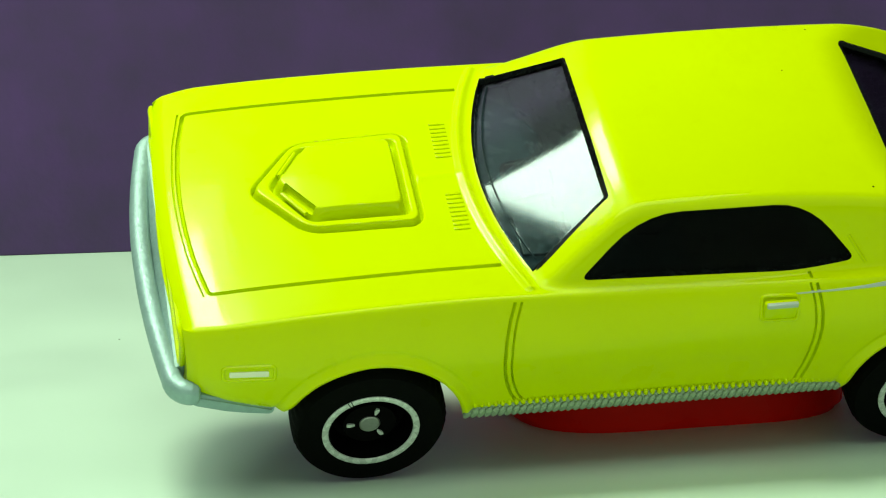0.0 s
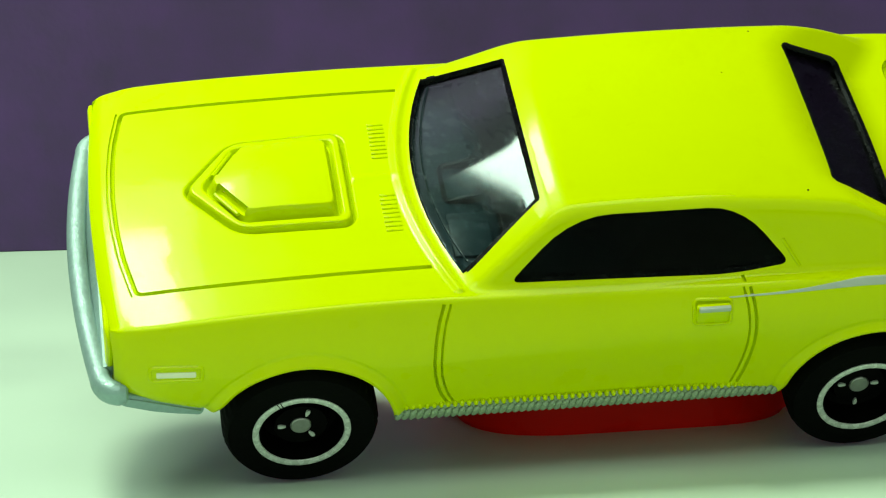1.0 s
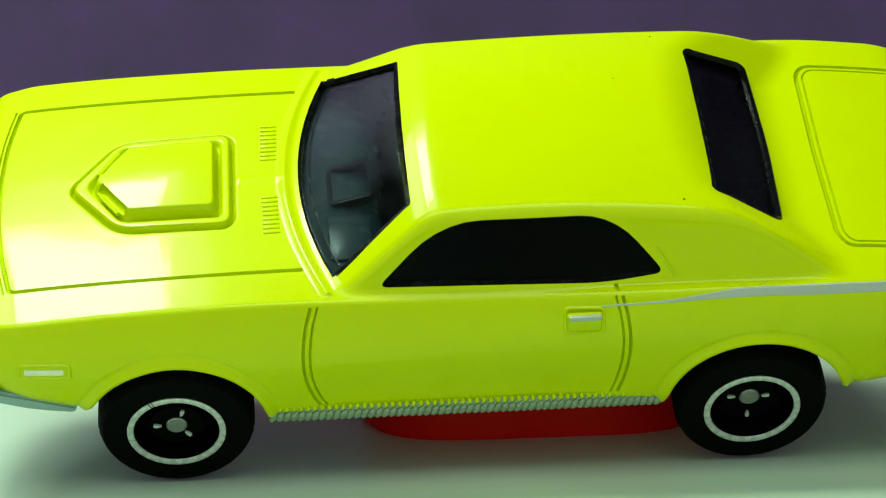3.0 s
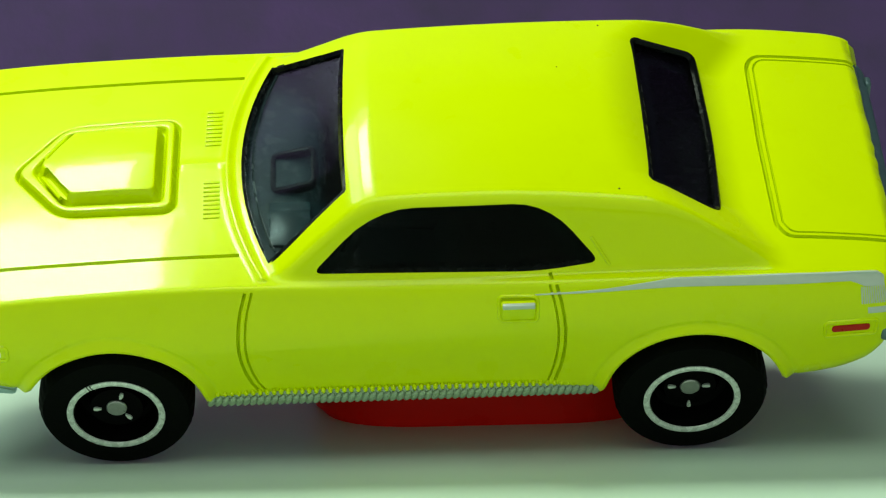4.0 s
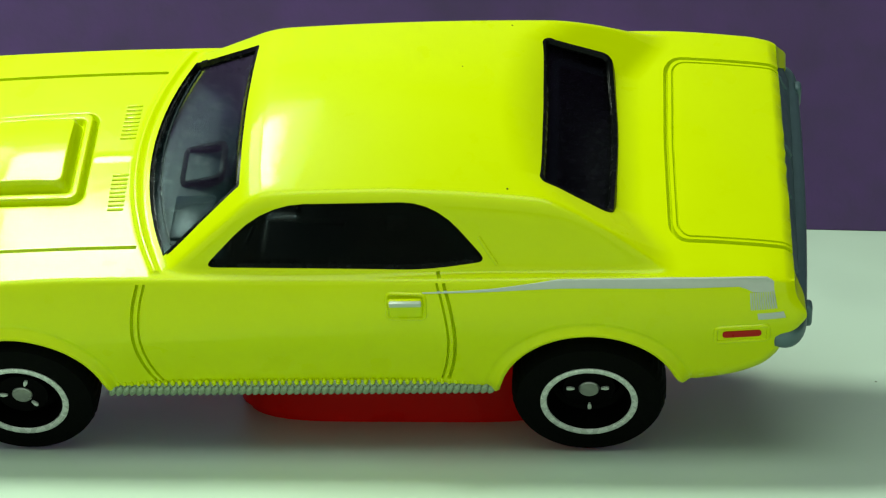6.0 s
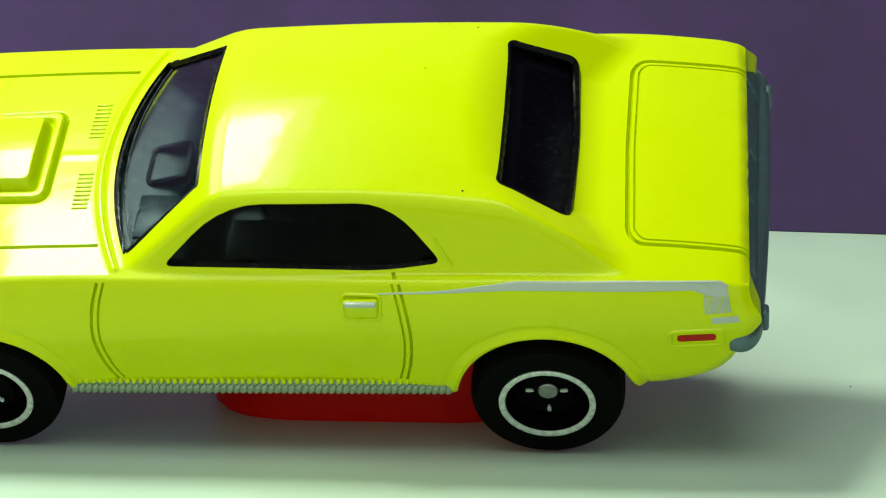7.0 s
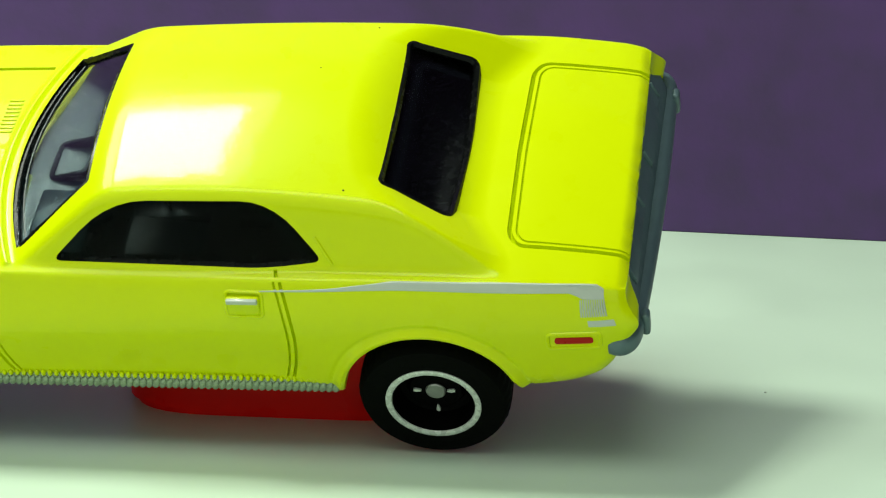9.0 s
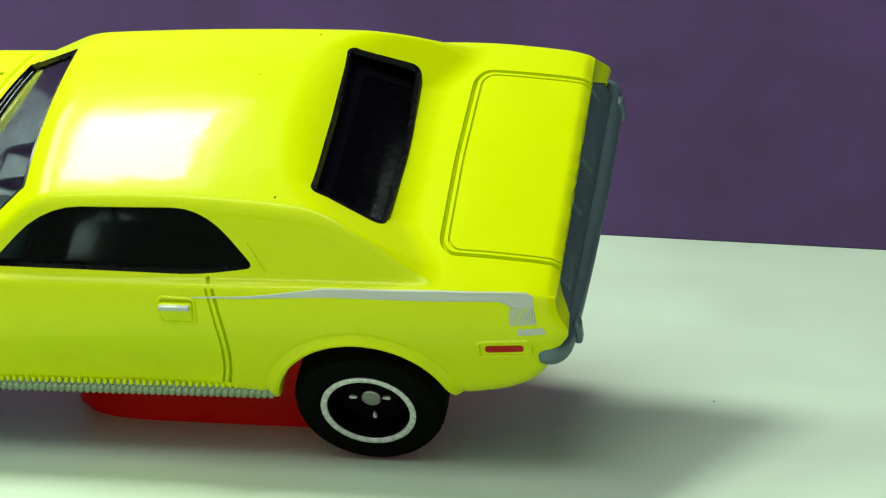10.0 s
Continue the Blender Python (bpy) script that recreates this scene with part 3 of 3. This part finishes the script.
for s in (-1, 1):
    part("side_window", side_glass(s), SIDEGLASS, car, "dark smoked side window")

# black seals round the panes
def seal(outline, place, r, parent, closed=True):
    pts = [place(u, v) for u, v in outline]
    return part("seal", sweep(pts, circle(r, 6), up=(0.12, 0.05, 1), closed=closed), SEAL, parent, "black rubber-like edge")


seal(front_outline(), lambda u, v: (u, v, float(cabin(np.array(u), np.array(v))) - 0.022), 0.024, windscreen)
seal(rear_outline(), lambda u, v: (u, v, float(top_z(np.array([u]), np.array([v]))[0]) - 0.016), 0.020, rear_window)

flat = rounded([(-0.022, -0.006), (0.022, -0.006), (0.022, 0.006), (-0.022, 0.006)], 0.004, 2)
step_line = [(1.235, -0.50), (1.238, -0.25), (1.240, 0.0), (1.238, 0.25), (1.240, 0.42), (1.265, 0.452), (1.33, 0.468), (1.47, 0.49)]
part("inner_frame", sweep([(u, v, float(cabin(np.array(u), np.array(v))) - 0.062) for u, v in step_line], flat, up=(0.5, 0, 1)), INNER, rear_window, "dark moulded step inside the rear window")
bead_line = [(float(cowl_x(v)) + 0.078, v) for v in np.linspace(-0.63, 0.63, 21)]
part("moulded_line", sweep([(u, v, float(cabin(np.array(u), np.array(v))) - 0.020) for u, v in bead_line], circle(0.0042, 6), up=(0.12, 0.05, 1)), DASH, windscreen, "fine moulded line along the windscreen's edge")

# ---- cabin ----
part("floor_pan", box_bm((0.44, 0, 0.52), (2.34, 1.46, 0.04), 0.01), INNER, car, "dark grey plastic cabin floor")
dash = prism(rounded([(-0.78, 1.0), (-0.42, 0.985), (-0.33, 0.94), (-0.36, 0.70), (-0.70, 0.60)], 0.04), lambda u, v, w: (u, w, v), -0.725, 0.725)
dashboard = part("dashboard", dash, DASH, car, "dark grey plastic dashboard")
ring = rounded([(-0.10, -0.10), (0.10, -0.10), (0.10, 0.10), (-0.10, 0.10)], 0.03, 3)
part("binnacle", sweep([(-0.485 + u, 0.0 + 1.25 * v, 0.985 + 0.25 * (u + 0.1)) for u, v in ring], rounded([(-0.012, -0.03), (0.012, -0.03), (0.012, 0.02), (-0.012, 0.02)], 0.006, 2), closed=True), INNER, dashboard, "raised square instrument hood")
part("binnacle", box_bm((-0.50, -0.36, 0.990), (0.20, 0.30, 0.035), 0.014), DASH, dashboard, "low dashboard pad")
for y in (-0.47, -0.33, -0.19, 0.12, 0.38):
    part("gauge", box_bm((-0.326, y, 0.89), (0.02, 0.10, 0.06), 0.008), GLOSSBLACK, dashboard)


def soft(bm, offset):
    bmesh.ops.bevel(bm, geom=[e for e in bm.edges if e.calc_face_angle(0) > 0.6], offset=offset, segments=4, affect="EDGES")
    return bm


def seat(x, y, width, high, name):
    base = part(name, soft(prism(rounded([(x - 0.46, 0.54), (x, 0.54), (x, 0.70), (x - 0.46, 0.76)], 0.06), lambda u, v, w: (u, y + w, v), -width / 2, width / 2), 0.02), INNER, car, "dark grey plastic seat")
    back = soft(prism(rounded([(x - 0.06, 0.66), (x + 0.10, 0.64), (x + 0.24, high), (x + 0.13, high + 0.02)], 0.05), lambda u, v, w: (u, y + w, v), -width / 2, width / 2), 0.03)
    part("backrest", back, INNER, base)
    if name == "front_seat":
        part("headrest", box_bm((x + 0.215, y, high + 0.07), (0.09, 0.26, 0.13), 0.045, 4), GLEAM, base)
        for dy in (-0.11, 0.11):
            part("seat_rib", box_bm((x + 0.035, y + dy, 0.86), (0.03, 0.02, 0.30), 0.008, m=pose(0, 0, 0, 0, 22, 0)), INNER, base)
    return base


seat(0.22, -0.36, 0.50, 1.10, "front_seat")
seat(0.22, 0.36, 0.50, 1.10, "front_seat")
seat(1.02, 0.0, 1.30, 1.06, "rear_bench")
part("parcel_shelf", box_bm((1.405, 0, 0.955), (0.45, 1.46, 0.05), 0.012), SEAL, car, "dark plastic shelf under the rear window")
column = Matrix.Translation((-0.20, -0.36, 0.985)) @ pose(0, 0, 0, 0, -62, 0)
ringpts = [tuple(column @ Vector((0.155 * math.cos(a), 0.155 * math.sin(a), 0))) for a in np.linspace(0, 2 * math.pi, 33)[:-1]]
wheel_rim = part("steering_wheel", sweep(ringpts, circle(0.014, 8), up=tuple(column.to_3x3() @ Vector((0, 0, 1))), closed=True), GLEAM, car, "dark grey three-spoke steering wheel")
for a in (90, 210, 330):
    tip = column @ Vector((0.15 * math.cos(radians(a)), 0.15 * math.sin(radians(a)), 0))
    part("spoke", sweep([tuple(column.translation), tuple(tip)], circle(0.014, 6)), INNER, wheel_rim)
part("column", sweep([tuple(column.translation), (-0.42, -0.36, 0.86)], circle(0.03, 8)), INNER, wheel_rim)
part("gear_lever", sweep([(-0.05, 0, 0.60), (-0.06, 0, 0.72), (-0.10, 0, 0.80)], circle(0.018, 8)), INNER, car)
part("console", box_bm((0.10, 0, 0.60), (0.80, 0.16, 0.16), 0.03), INNER, car)
part("mirror", box_bm((-0.20, 0.0, 1.315), (0.03, 0.20, 0.05), 0.012), INNER, car, "dark inside mirror")

# ---- hood details ----
def louvre(x, y):
    z = float(top_z(np.array([x]), np.array([y]))[0])
    return part("louvre", box_bm((x, y, z - 0.001), (0.080, 0.016, 0.014), 0.005, 2), PAINT, body)


for s in (-1, 1):
    for k in range(9):
        y = s * (0.135 + 0.030 * k)
        louvre(-0.875 + 0.02 * (abs(y) - 0.25), y)
for s in (-1, 1):
    lip = [(x, s * y, float(deck_z(np.array([x]))[0]) + 0.030) for x, y in diagonal(0.25, 0.88, -0.006)]
    part("intake_lip", sweep(lip, circle(0.011, 8)), PAINT, body, "lime yellow lip of the air intake")

# ---- front end ----
part("front_pan", prism([(-2.13, 0.735), (-2.27, 0.730), (-2.31, 0.68), (-2.31, 0.62), (-2.13, 0.60)], lambda u, v, w: (u, w, v), -0.80, 0.80), CHROME, car, "pale silver panel behind the bumper")
part("grille", box_bm((-2.15, 0, 0.84), (0.02, 1.58, 0.20), 0.006), CHROME, car, "pale silver recessed grille")
for k in range(5):
    part("grille_bar", box_bm((-2.168, 0, 0.765 + 0.037 * k), (0.02, 1.56, 0.008), 0.002, 1), GLOSSBLACK, car)
for s in (-1, 1):
    h = part("headlight", lathe([(0.085, -0.03), (0.092, 0.0), (0.07, 0.022), (0.02, 0.03)], 32), WHITEPRINT, car, "round pale headlight")
    h.matrix_basis = Matrix.Translation(Vector((-2.19, s * 0.66, 0.84)) * S) @ pose(0, 0, 0, 0, 0, 90)
frame_pts = rounded([(-0.80, 0.735), (0.80, 0.735), (0.82, 0.90), (0.78, 0.945), (-0.78, 0.945), (-0.82, 0.90)], 0.03)
part("grille_frame", sweep([(float(bow(np.array(-2.225), np.array(u))), u, v) for u, v in frame_pts], circle(0.016, 8), up=(1, 0, 0), closed=True), PAINT, car, "lime yellow grille surround")


def bumper(front, back, wide, z, section, bend, yaw=0.0, corner=0.09, far=1.0):
    """A bar that bows in plan, turns round the corners and ends in rounded tips."""
    half = []
    for y in np.linspace(0, wide - 0.10, 14):
        half.append((front + bend * (y / wide) ** 2, float(y)))
    x0, y0 = half[-1]
    for a in np.linspace(12, 90, 7):
        half.append((x0 + (corner if back > front else -corner) * (1 - math.cos(radians(a))), y0 + 0.10 * math.sin(radians(a))))
    y1, turn = half[-1][1], 1 if back > front else -1
    half += [(back - turn * 0.035, y1 + 0.001), (back - turn * 0.010, y1 + 0.002), (back, y1 + 0.002)]
    path = [(x, -y, z) for x, y in reversed(half)] + [(x, y, z) for x, y in half[1:]]
    bm = sweep([(x + yaw * y / wide, y * (far if y > 0 else 1.0), q) for x, y, q in path], section)
    n = len(section)
    bm.verts.ensure_lookup_table()
    total = len(bm.verts)
    for k, size in ((0, 0.45), (1, 0.82), (2, 0.96)):
        for ring in (bm.verts[k * n:(k + 1) * n], bm.verts[total - (k + 1) * n:total - k * n]):
            c = sum((v.co for v in ring), Vector()) / n
            for v in ring:
                v.co = c + (v.co - c) * size
    return bm


bar = rounded([(-0.042, -0.058), (0.042, -0.058), (0.052, 0.0), (0.034, 0.052), (-0.034, 0.052), (-0.052, 0.0)], 0.03, 3)
part("front_bumper", bumper(-2.355, -2.165, 0.920, 0.680, bar, 0.085, far=0.88), CHROME, car, "brushed silver metal front bumper")
part("rear_bumper", bumper(2.410, 2.280, 0.925, 0.73, bar, -0.022, 0.030, 0.055), GREY, car, "slate grey rear bumper")
for y in (-0.78, 0.78):
    part("bumper_guard", box_bm((2.442 + 0.026 * y, y, 0.725), (0.04, 0.07, 0.13), 0.018, 3), GREY, car, "slate grey bumper guard")
valance = rounded([(-2.20, 0.590), (-2.05, 0.535), (-1.95, 0.512), (-1.83, 0.492), (-1.815, 0.540), (-1.95, 0.585), (-2.05, 0.622), (-2.20, 0.672)], 0.02, 3)
for s in (-1, 1):
    strip = prism(valance, lambda u, v, w, s=s: (u, s * w, v), 0.55, 0.935)
    bmesh.ops.bevel(strip, geom=[e for e in strip.edges if e.calc_face_angle(0) > 0.8], offset=0.014, segments=3, affect="EDGES")
    part("front_valance", strip, CHROME, car, "silver grey lower front edge")
part("chassis", box_bm((0, 0, 0.375), (3.9, 1.0, 0.13), 0.03), GREY, car, "grey metal underside")
part("running_board", box_bm((0, 0, 0.40), (1.76, 1.78, 0.05), 0.015), GREY, car)

# ---- rear end ----
tail = part("tail_panel", prism(rounded([(2.24, 0.990), (2.322, 0.986), (2.375, 0.87), (2.402, 0.785), (2.404, 0.66), (2.24, 0.64)], 0.012, 2), lambda u, v, w: (u + 0.022 * w, w, v), -0.80, 0.80), GREY, car, "slate grey tail panel")
TILT = pose(0, 0, 0, 0, -24, 0)
for y in (-0.40, 0.40):
    lamp = part("tail_light", box_bm((2.350 + 0.022 * y, y, 0.897), (0.030, 0.50, 0.135), 0.010, m=TILT), GREY, tail, "slate grey moulded tail light")
    for dy in (-0.25, 0.25):
        part("lamp_rib", box_bm((2.356 + 0.022 * y, y + dy, 0.912), (0.034, 0.018, 0.10), 0.007, 2, m=TILT), GREY, tail)

# ---- flank details ----
def flank(x, z):
    return float(side_y(np.array([x]), np.array([z]))[0])


def back(x, z):
    return float(bow(np.array([x]), np.array([flank(x, z)]), np.array([z]))[0])


def plate(name, outline, lift, mat, s, parent, label="", thick=0.006):
    """A thin printed or moulded piece that follows the flank."""
    bm = bmesh.new()
    lo = [bm.verts.new((x, s * (flank(x, z) + lift - thick), z)) for x, z in outline]
    hi = [bm.verts.new((x, s * (flank(x, z) + lift), z)) for x, z in outline]
    bm.faces.new(lo)
    bm.faces.new(hi[::-1])
    n = len(lo)
    for k in range(n):
        bm.faces.new((lo[k], hi[k], hi[(k + 1) % n], lo[(k + 1) % n]))
    bmesh.ops.recalc_face_normals(bm, faces=bm.faces)
    bmesh.ops.triangulate(bm, faces=[f for f in bm.faces if len(f.verts) > 4])
    return part(name, bm, mat, parent, label, smooth=20)


def band(name, upper, lower, xs, lift, mat, s, parent, label=""):
    """A printed band between two heights that follows the flank."""
    bm = bmesh.new()
    rings = []
    for x in xs:
        a, b = float(lower(x)), float(upper(x))
        zs = [a + (b - a) * k / 4 for k in range(5)]
        rings.append([bm.verts.new((back(x, z), s * (flank(x, z) + lift), z)) for z in zs] + [bm.verts.new((back(x, z), s * (flank(x, z) - 0.006), z)) for z in reversed(zs)])
    for r0, r1 in zip(rings, rings[1:]):
        for q in range(10):
            bm.faces.new((r0[q], r0[(q + 1) % 10], r1[(q + 1) % 10], r1[q]))
    bm.faces.new(rings[0])
    bm.faces.new(rings[-1][::-1])
    bmesh.ops.recalc_face_normals(bm, faces=bm.faces)
    return part(name, bm, mat, parent, label)


for s in (-1, 1):
    stripe_top = smooth_curve([0.63, 0.95, 1.15, 1.30, 1.7, 2.1, 2.22, 2.26], [1.034, 1.054, 1.074, 1.086, 1.086, 1.072, 1.062, 1.028])
    stripe_low = smooth_curve([0.63, 0.95, 1.15, 1.30, 1.7, 2.1, 2.15, 2.26], [1.031, 1.044, 1.052, 1.056, 1.052, 1.038, 1.014, 1.006])
    drop = 0.05 if s > 0 else 0.010
    band("side_stripe", lambda q: stripe_top(q) - drop, lambda q: stripe_low(q) - drop, np.linspace(0.63, 2.25, 52), 0.003, PRINT, s, body, "light grey printed stripe")
    for k in range(11):
        x = 2.140 + 0.0105 * k
        band("stripe_bar", lambda q, x=x: 1.000 + 0 * q, lambda q, x=x: 0.928 + 0 * q, [x, x + 0.0065], 0.003, PRINT, s, body)
    band("stripe_foot", lambda q: 0.908 + 0 * q, lambda q: 0.878 + 0 * q, np.linspace(2.165, 2.270, 8), 0.003, PRINT, s, body, "light grey printed bar")
    for cx, cz, hx, hz in ((-1.945, 0.800, 0.118, 0.036), (2.105, 0.792, 0.122, 0.046)):
        line = rounded([(cx - hx, cz - hz), (cx + hx, cz - hz), (cx + hx, cz + hz), (cx - hx, cz + hz)], 0.02, 4)
        part("marker_frame", sweep([(x, s * (flank(x, z) - 0.002), z) for x, z in line], circle(0.011, 8), up=(0, 1, 0), closed=True), PAINT, body, "moulded yellow marker frame")
    plate("front_marker", rounded([(-2.035, 0.786), (-1.855, 0.786), (-1.855, 0.814), (-2.035, 0.814)], 0.006, 2), 0.004, WHITEPRINT, s, body, "pale side marker light")
    plate("rear_marker", rounded([(2.015, 0.774), (2.195, 0.774), (2.195, 0.814), (2.015, 0.814)], 0.018, 3), 0.004, REDPRINT, s, body, "red side marker light")
    hy = flank(0.55, 0.95)
    handle = part("door_handle", box_bm((0.552, s * (hy + 0.002), 0.958), (0.164, 0.036, 0.106), 0.014, 3), PAINT, body, "lime yellow moulded door handle")
    cup = rounded([(0.465, 0.902), (0.640, 0.902), (0.640, 1.015), (0.465, 1.015)], 0.022, 4)
    part("handle_frame", sweep([(x, s * (flank(x, z) - 0.001), z) for x, z in cup], circle(0.011, 8), up=(0, 1, 0), closed=True), PAINT, handle, "lime yellow raised rim of the handle")
    part("handle_flap", box_bm((0.553, s * (hy + 0.022), 1.004), (0.150, 0.02, 0.026), 0.005, 2), PRINT, handle, "grey printed handle flap")
    trim = part("sill_trim", sweep([(-0.90, s * 0.942, 0.435), (0.92, s * 0.945, 0.425)], circle(0.042, 12, 0.55, 1.0)), SILL, car, "silver grey ribbed sill trim")
    bead = None
    for k in range(56):
        x = -0.905 + 1.83 * k / 55
        if bead is None:
            bm = bmesh.new()
            bmesh.ops.create_icosphere(bm, subdivisions=2, radius=1)
            bmesh.ops.scale(bm, vec=(0.0200, 0.014, 0.036), verts=bm.verts)
            bmesh.ops.rotate(bm, cent=(0, 0, 0), matrix=Euler((0, radians(22), 0)).to_matrix(), verts=bm.verts)
            bead = part("bead", bm, SILL, trim)
            first = bead
        else:
            first = new("bead", bead.data)
            first.parent = trim
        first.location = Vector((x, s * 0.964, 0.432 - 0.005 * (x + 0.9))) * S
    knob = None
    for k in range(56):
        x = -0.905 + 1.83 * k / 55
        if knob is None:
            bm = bmesh.new()
            bmesh.ops.create_icosphere(bm, subdivisions=2, radius=1)
            bmesh.ops.scale(bm, vec=(0.0125, 0.016, 0.019), verts=bm.verts)
            knob = part("knob", bm, PAINT, trim)
            first = knob
        else:
            first = new("knob", knob.data)
            first.parent = trim
        first.location = Vector((x, s * 0.956, 0.480 - 0.005 * (x + 0.9))) * S

# ---- wheels ----
def wheel(x, z, s):
    y0 = s * 0.968
    sunk = -0.035 if x < 0 else -0.075
    dish = lathe([(0.02, sunk - 0.014), (0.125, sunk - 0.012), (0.150, -0.125), (0.178, -0.110), (0.190, -0.060), (0.197, -0.004), (0.204, -0.004), (0.204, -0.20), (0.02, -0.20)], 48)
    w = part("wheel", dish, GLOSSBLACK, car, "black wheel with a silver ring")
    w.matrix_basis = Matrix.Translation(Vector((x, y0, z)) * S) @ (pose(0, 0, 0) if s > 0 else pose(0, 0, 0, 0, 0, 180))
    prof = [(0.198, -0.20), (0.198, -0.012), (0.24, 0.0), (0.262, 0.004), (0.285, -0.001), (0.305, 0.003), (0.335, -0.006), (0.346, -0.006), (0.358, -0.024), (0.370, -0.055), (0.372, -0.12), (0.370, -0.19), (0.355, -0.225), (0.30, -0.235), (0.198, -0.235)]
    tyre = lathe(prof, 180, wobble=lambda k, q: (-0.0045 if (q // 2) % 2 else 0.0) if 9 <= k <= 11 else 0.0, loop=True)
    part("tyre", tyre, TYRE, w, "matt black rubber-like tyre with fine tread")
    part("rim_ring", lathe([(0.199, -0.012), (0.204, 0.003), (0.214, 0.007), (0.226, 0.007), (0.233, 0.003), (0.233, -0.012)], 64, loop=True), RING, w, "silver printed rim ring")
    part("hub_cap", lathe([(0.050, -0.14), (0.050, sunk - 0.006), (0.045, sunk - 0.001), (0.012, sunk)], 24), STEEL, w, "dull steel axle end")
    for a, r in ((180, 0.090), (70, 0.086), (-50, 0.080)) if x < 0 else ((176, 0.088), (4, 0.076), (-90, 0.120)):
        a = radians(180 - a if s < 0 else a)
        turned = Matrix.Rotation(-a, 4, "Y")
        mark = prism(rounded([(-0.019, -0.004), (0.004, -0.010), (0.020, -0.008), (0.020, 0.008), (0.004, 0.010), (-0.019, 0.004)], 0.005, 2), lambda u, v, q, r=r: (r + u, q, v), sunk - 0.012, sunk - 0.002)
        bmesh.ops.transform(mark, matrix=turned, verts=mark.verts)
        part("lug_mark", mark, RING, w)
    if x < 0:
        for a in (116, 120):
            nick = box_bm((0.216, 0.006, 0), (0.040, 0.006, 0.004), 0.001, 1)
            bmesh.ops.transform(nick, matrix=Matrix.Rotation(-radians(180 - a if s < 0 else a), 4, "Y"), verts=nick.verts)
            part("ring_nick", nick, GLOSSBLACK, w, "fine dark nick across the rim ring")
    return w


for x, z in (HUB_F, HUB_R):
    for s in (-1, 1):
        wheel(x, z, s)
for x, z in (HUB_F, HUB_R):
    part("axle", sweep([(x, -0.78, z), (x, 0.78, z)], circle(0.03, 12), up=(1, 0, 0)), STEEL, car)

# ---- red stand, dust ----
def stand():
    """A rounded block whose top slants with the car's underside."""
    bm = bmesh.new()
    lo, hi = [], []
    slope = math.tan(radians(LEAN))
    for x, y in rounded([(-0.0074, 0.0078), (0.0212, 0.0078), (0.0212, 0.032), (-0.0074, 0.032)], 0.009, 10):
        lo.append(bm.verts.new((x, y, 0.0)))
        hi.append(bm.verts.new((x, y, max(0.0040, (y + 0.0005) * slope + 0.0035))))
    n = len(lo)
    bm.faces.new(lo)
    bm.faces.new(hi[::-1])
    for k in range(n):
        bm.faces.new((lo[k], hi[k], hi[(k + 1) % n], lo[(k + 1) % n]))
    bmesh.ops.recalc_face_normals(bm, faces=bm.faces)
    bmesh.ops.bevel(bm, geom=[e for e in bm.edges if e.calc_face_angle(0) > 0.6], offset=0.0006, segments=2, affect="EDGES")
    return bm


tagged(part("stand", stand(), REDPLASTIC, scale=1), "rounded clear red plastic stand under the toy car", "stand")
for x, y, r in ((-0.0371, 0.0523, 0.00010), (0.0454, 0.0215, 0.00012)):
    bm = bmesh.new()
    bmesh.ops.create_icosphere(bm, subdivisions=2, radius=r)
    for v in bm.verts:
        v.co *= 1 + 0.25 * noise.noise(v.co * 9000)
        v.co.z *= 0.5
    ob = part("dust_speck", bm, SPECK, scale=1)
    ob.location = (x, y, r * 0.3)
    tagged(ob, "tiny dark speck of dust on the white table", "speck", "dust on the table")

for s in (-1, 1):
    ridge_line = []
    for k in range(7):
        x, z = 0.898 + 0.082 * k / 6, 1.220 - 0.115 * k / 6
        base = 0.782 + 0.03 * min((x + 0.37) / 1.29, 1.6)
        ridge_line.append((x, s * (base - (z - 1.10) / 1.72 + 0.001), z))
    part("window_ridge", sweep(ridge_line, circle(0.008, 8)), PAINT, body, "moulded lime yellow ridge behind the side window")

for x, y, r in ((1.034, -0.591, 0.0055), (0.80, 0.22, 0.004), (1.03, 0.585, 0.005)):
    bm = bmesh.new()
    bmesh.ops.create_icosphere(bm, subdivisions=2, radius=r)
    for v in bm.verts:
        v.co *= 1 + 0.4 * noise.noise(v.co * 150)
        v.co.z *= 0.4
    bmesh.ops.translate(bm, vec=(x, y, float(top_z(np.array([x]), np.array([y]))[0])), verts=bm.verts)
    part("paint_chip", bm, SEAL, body, "tiny dark paint chip")
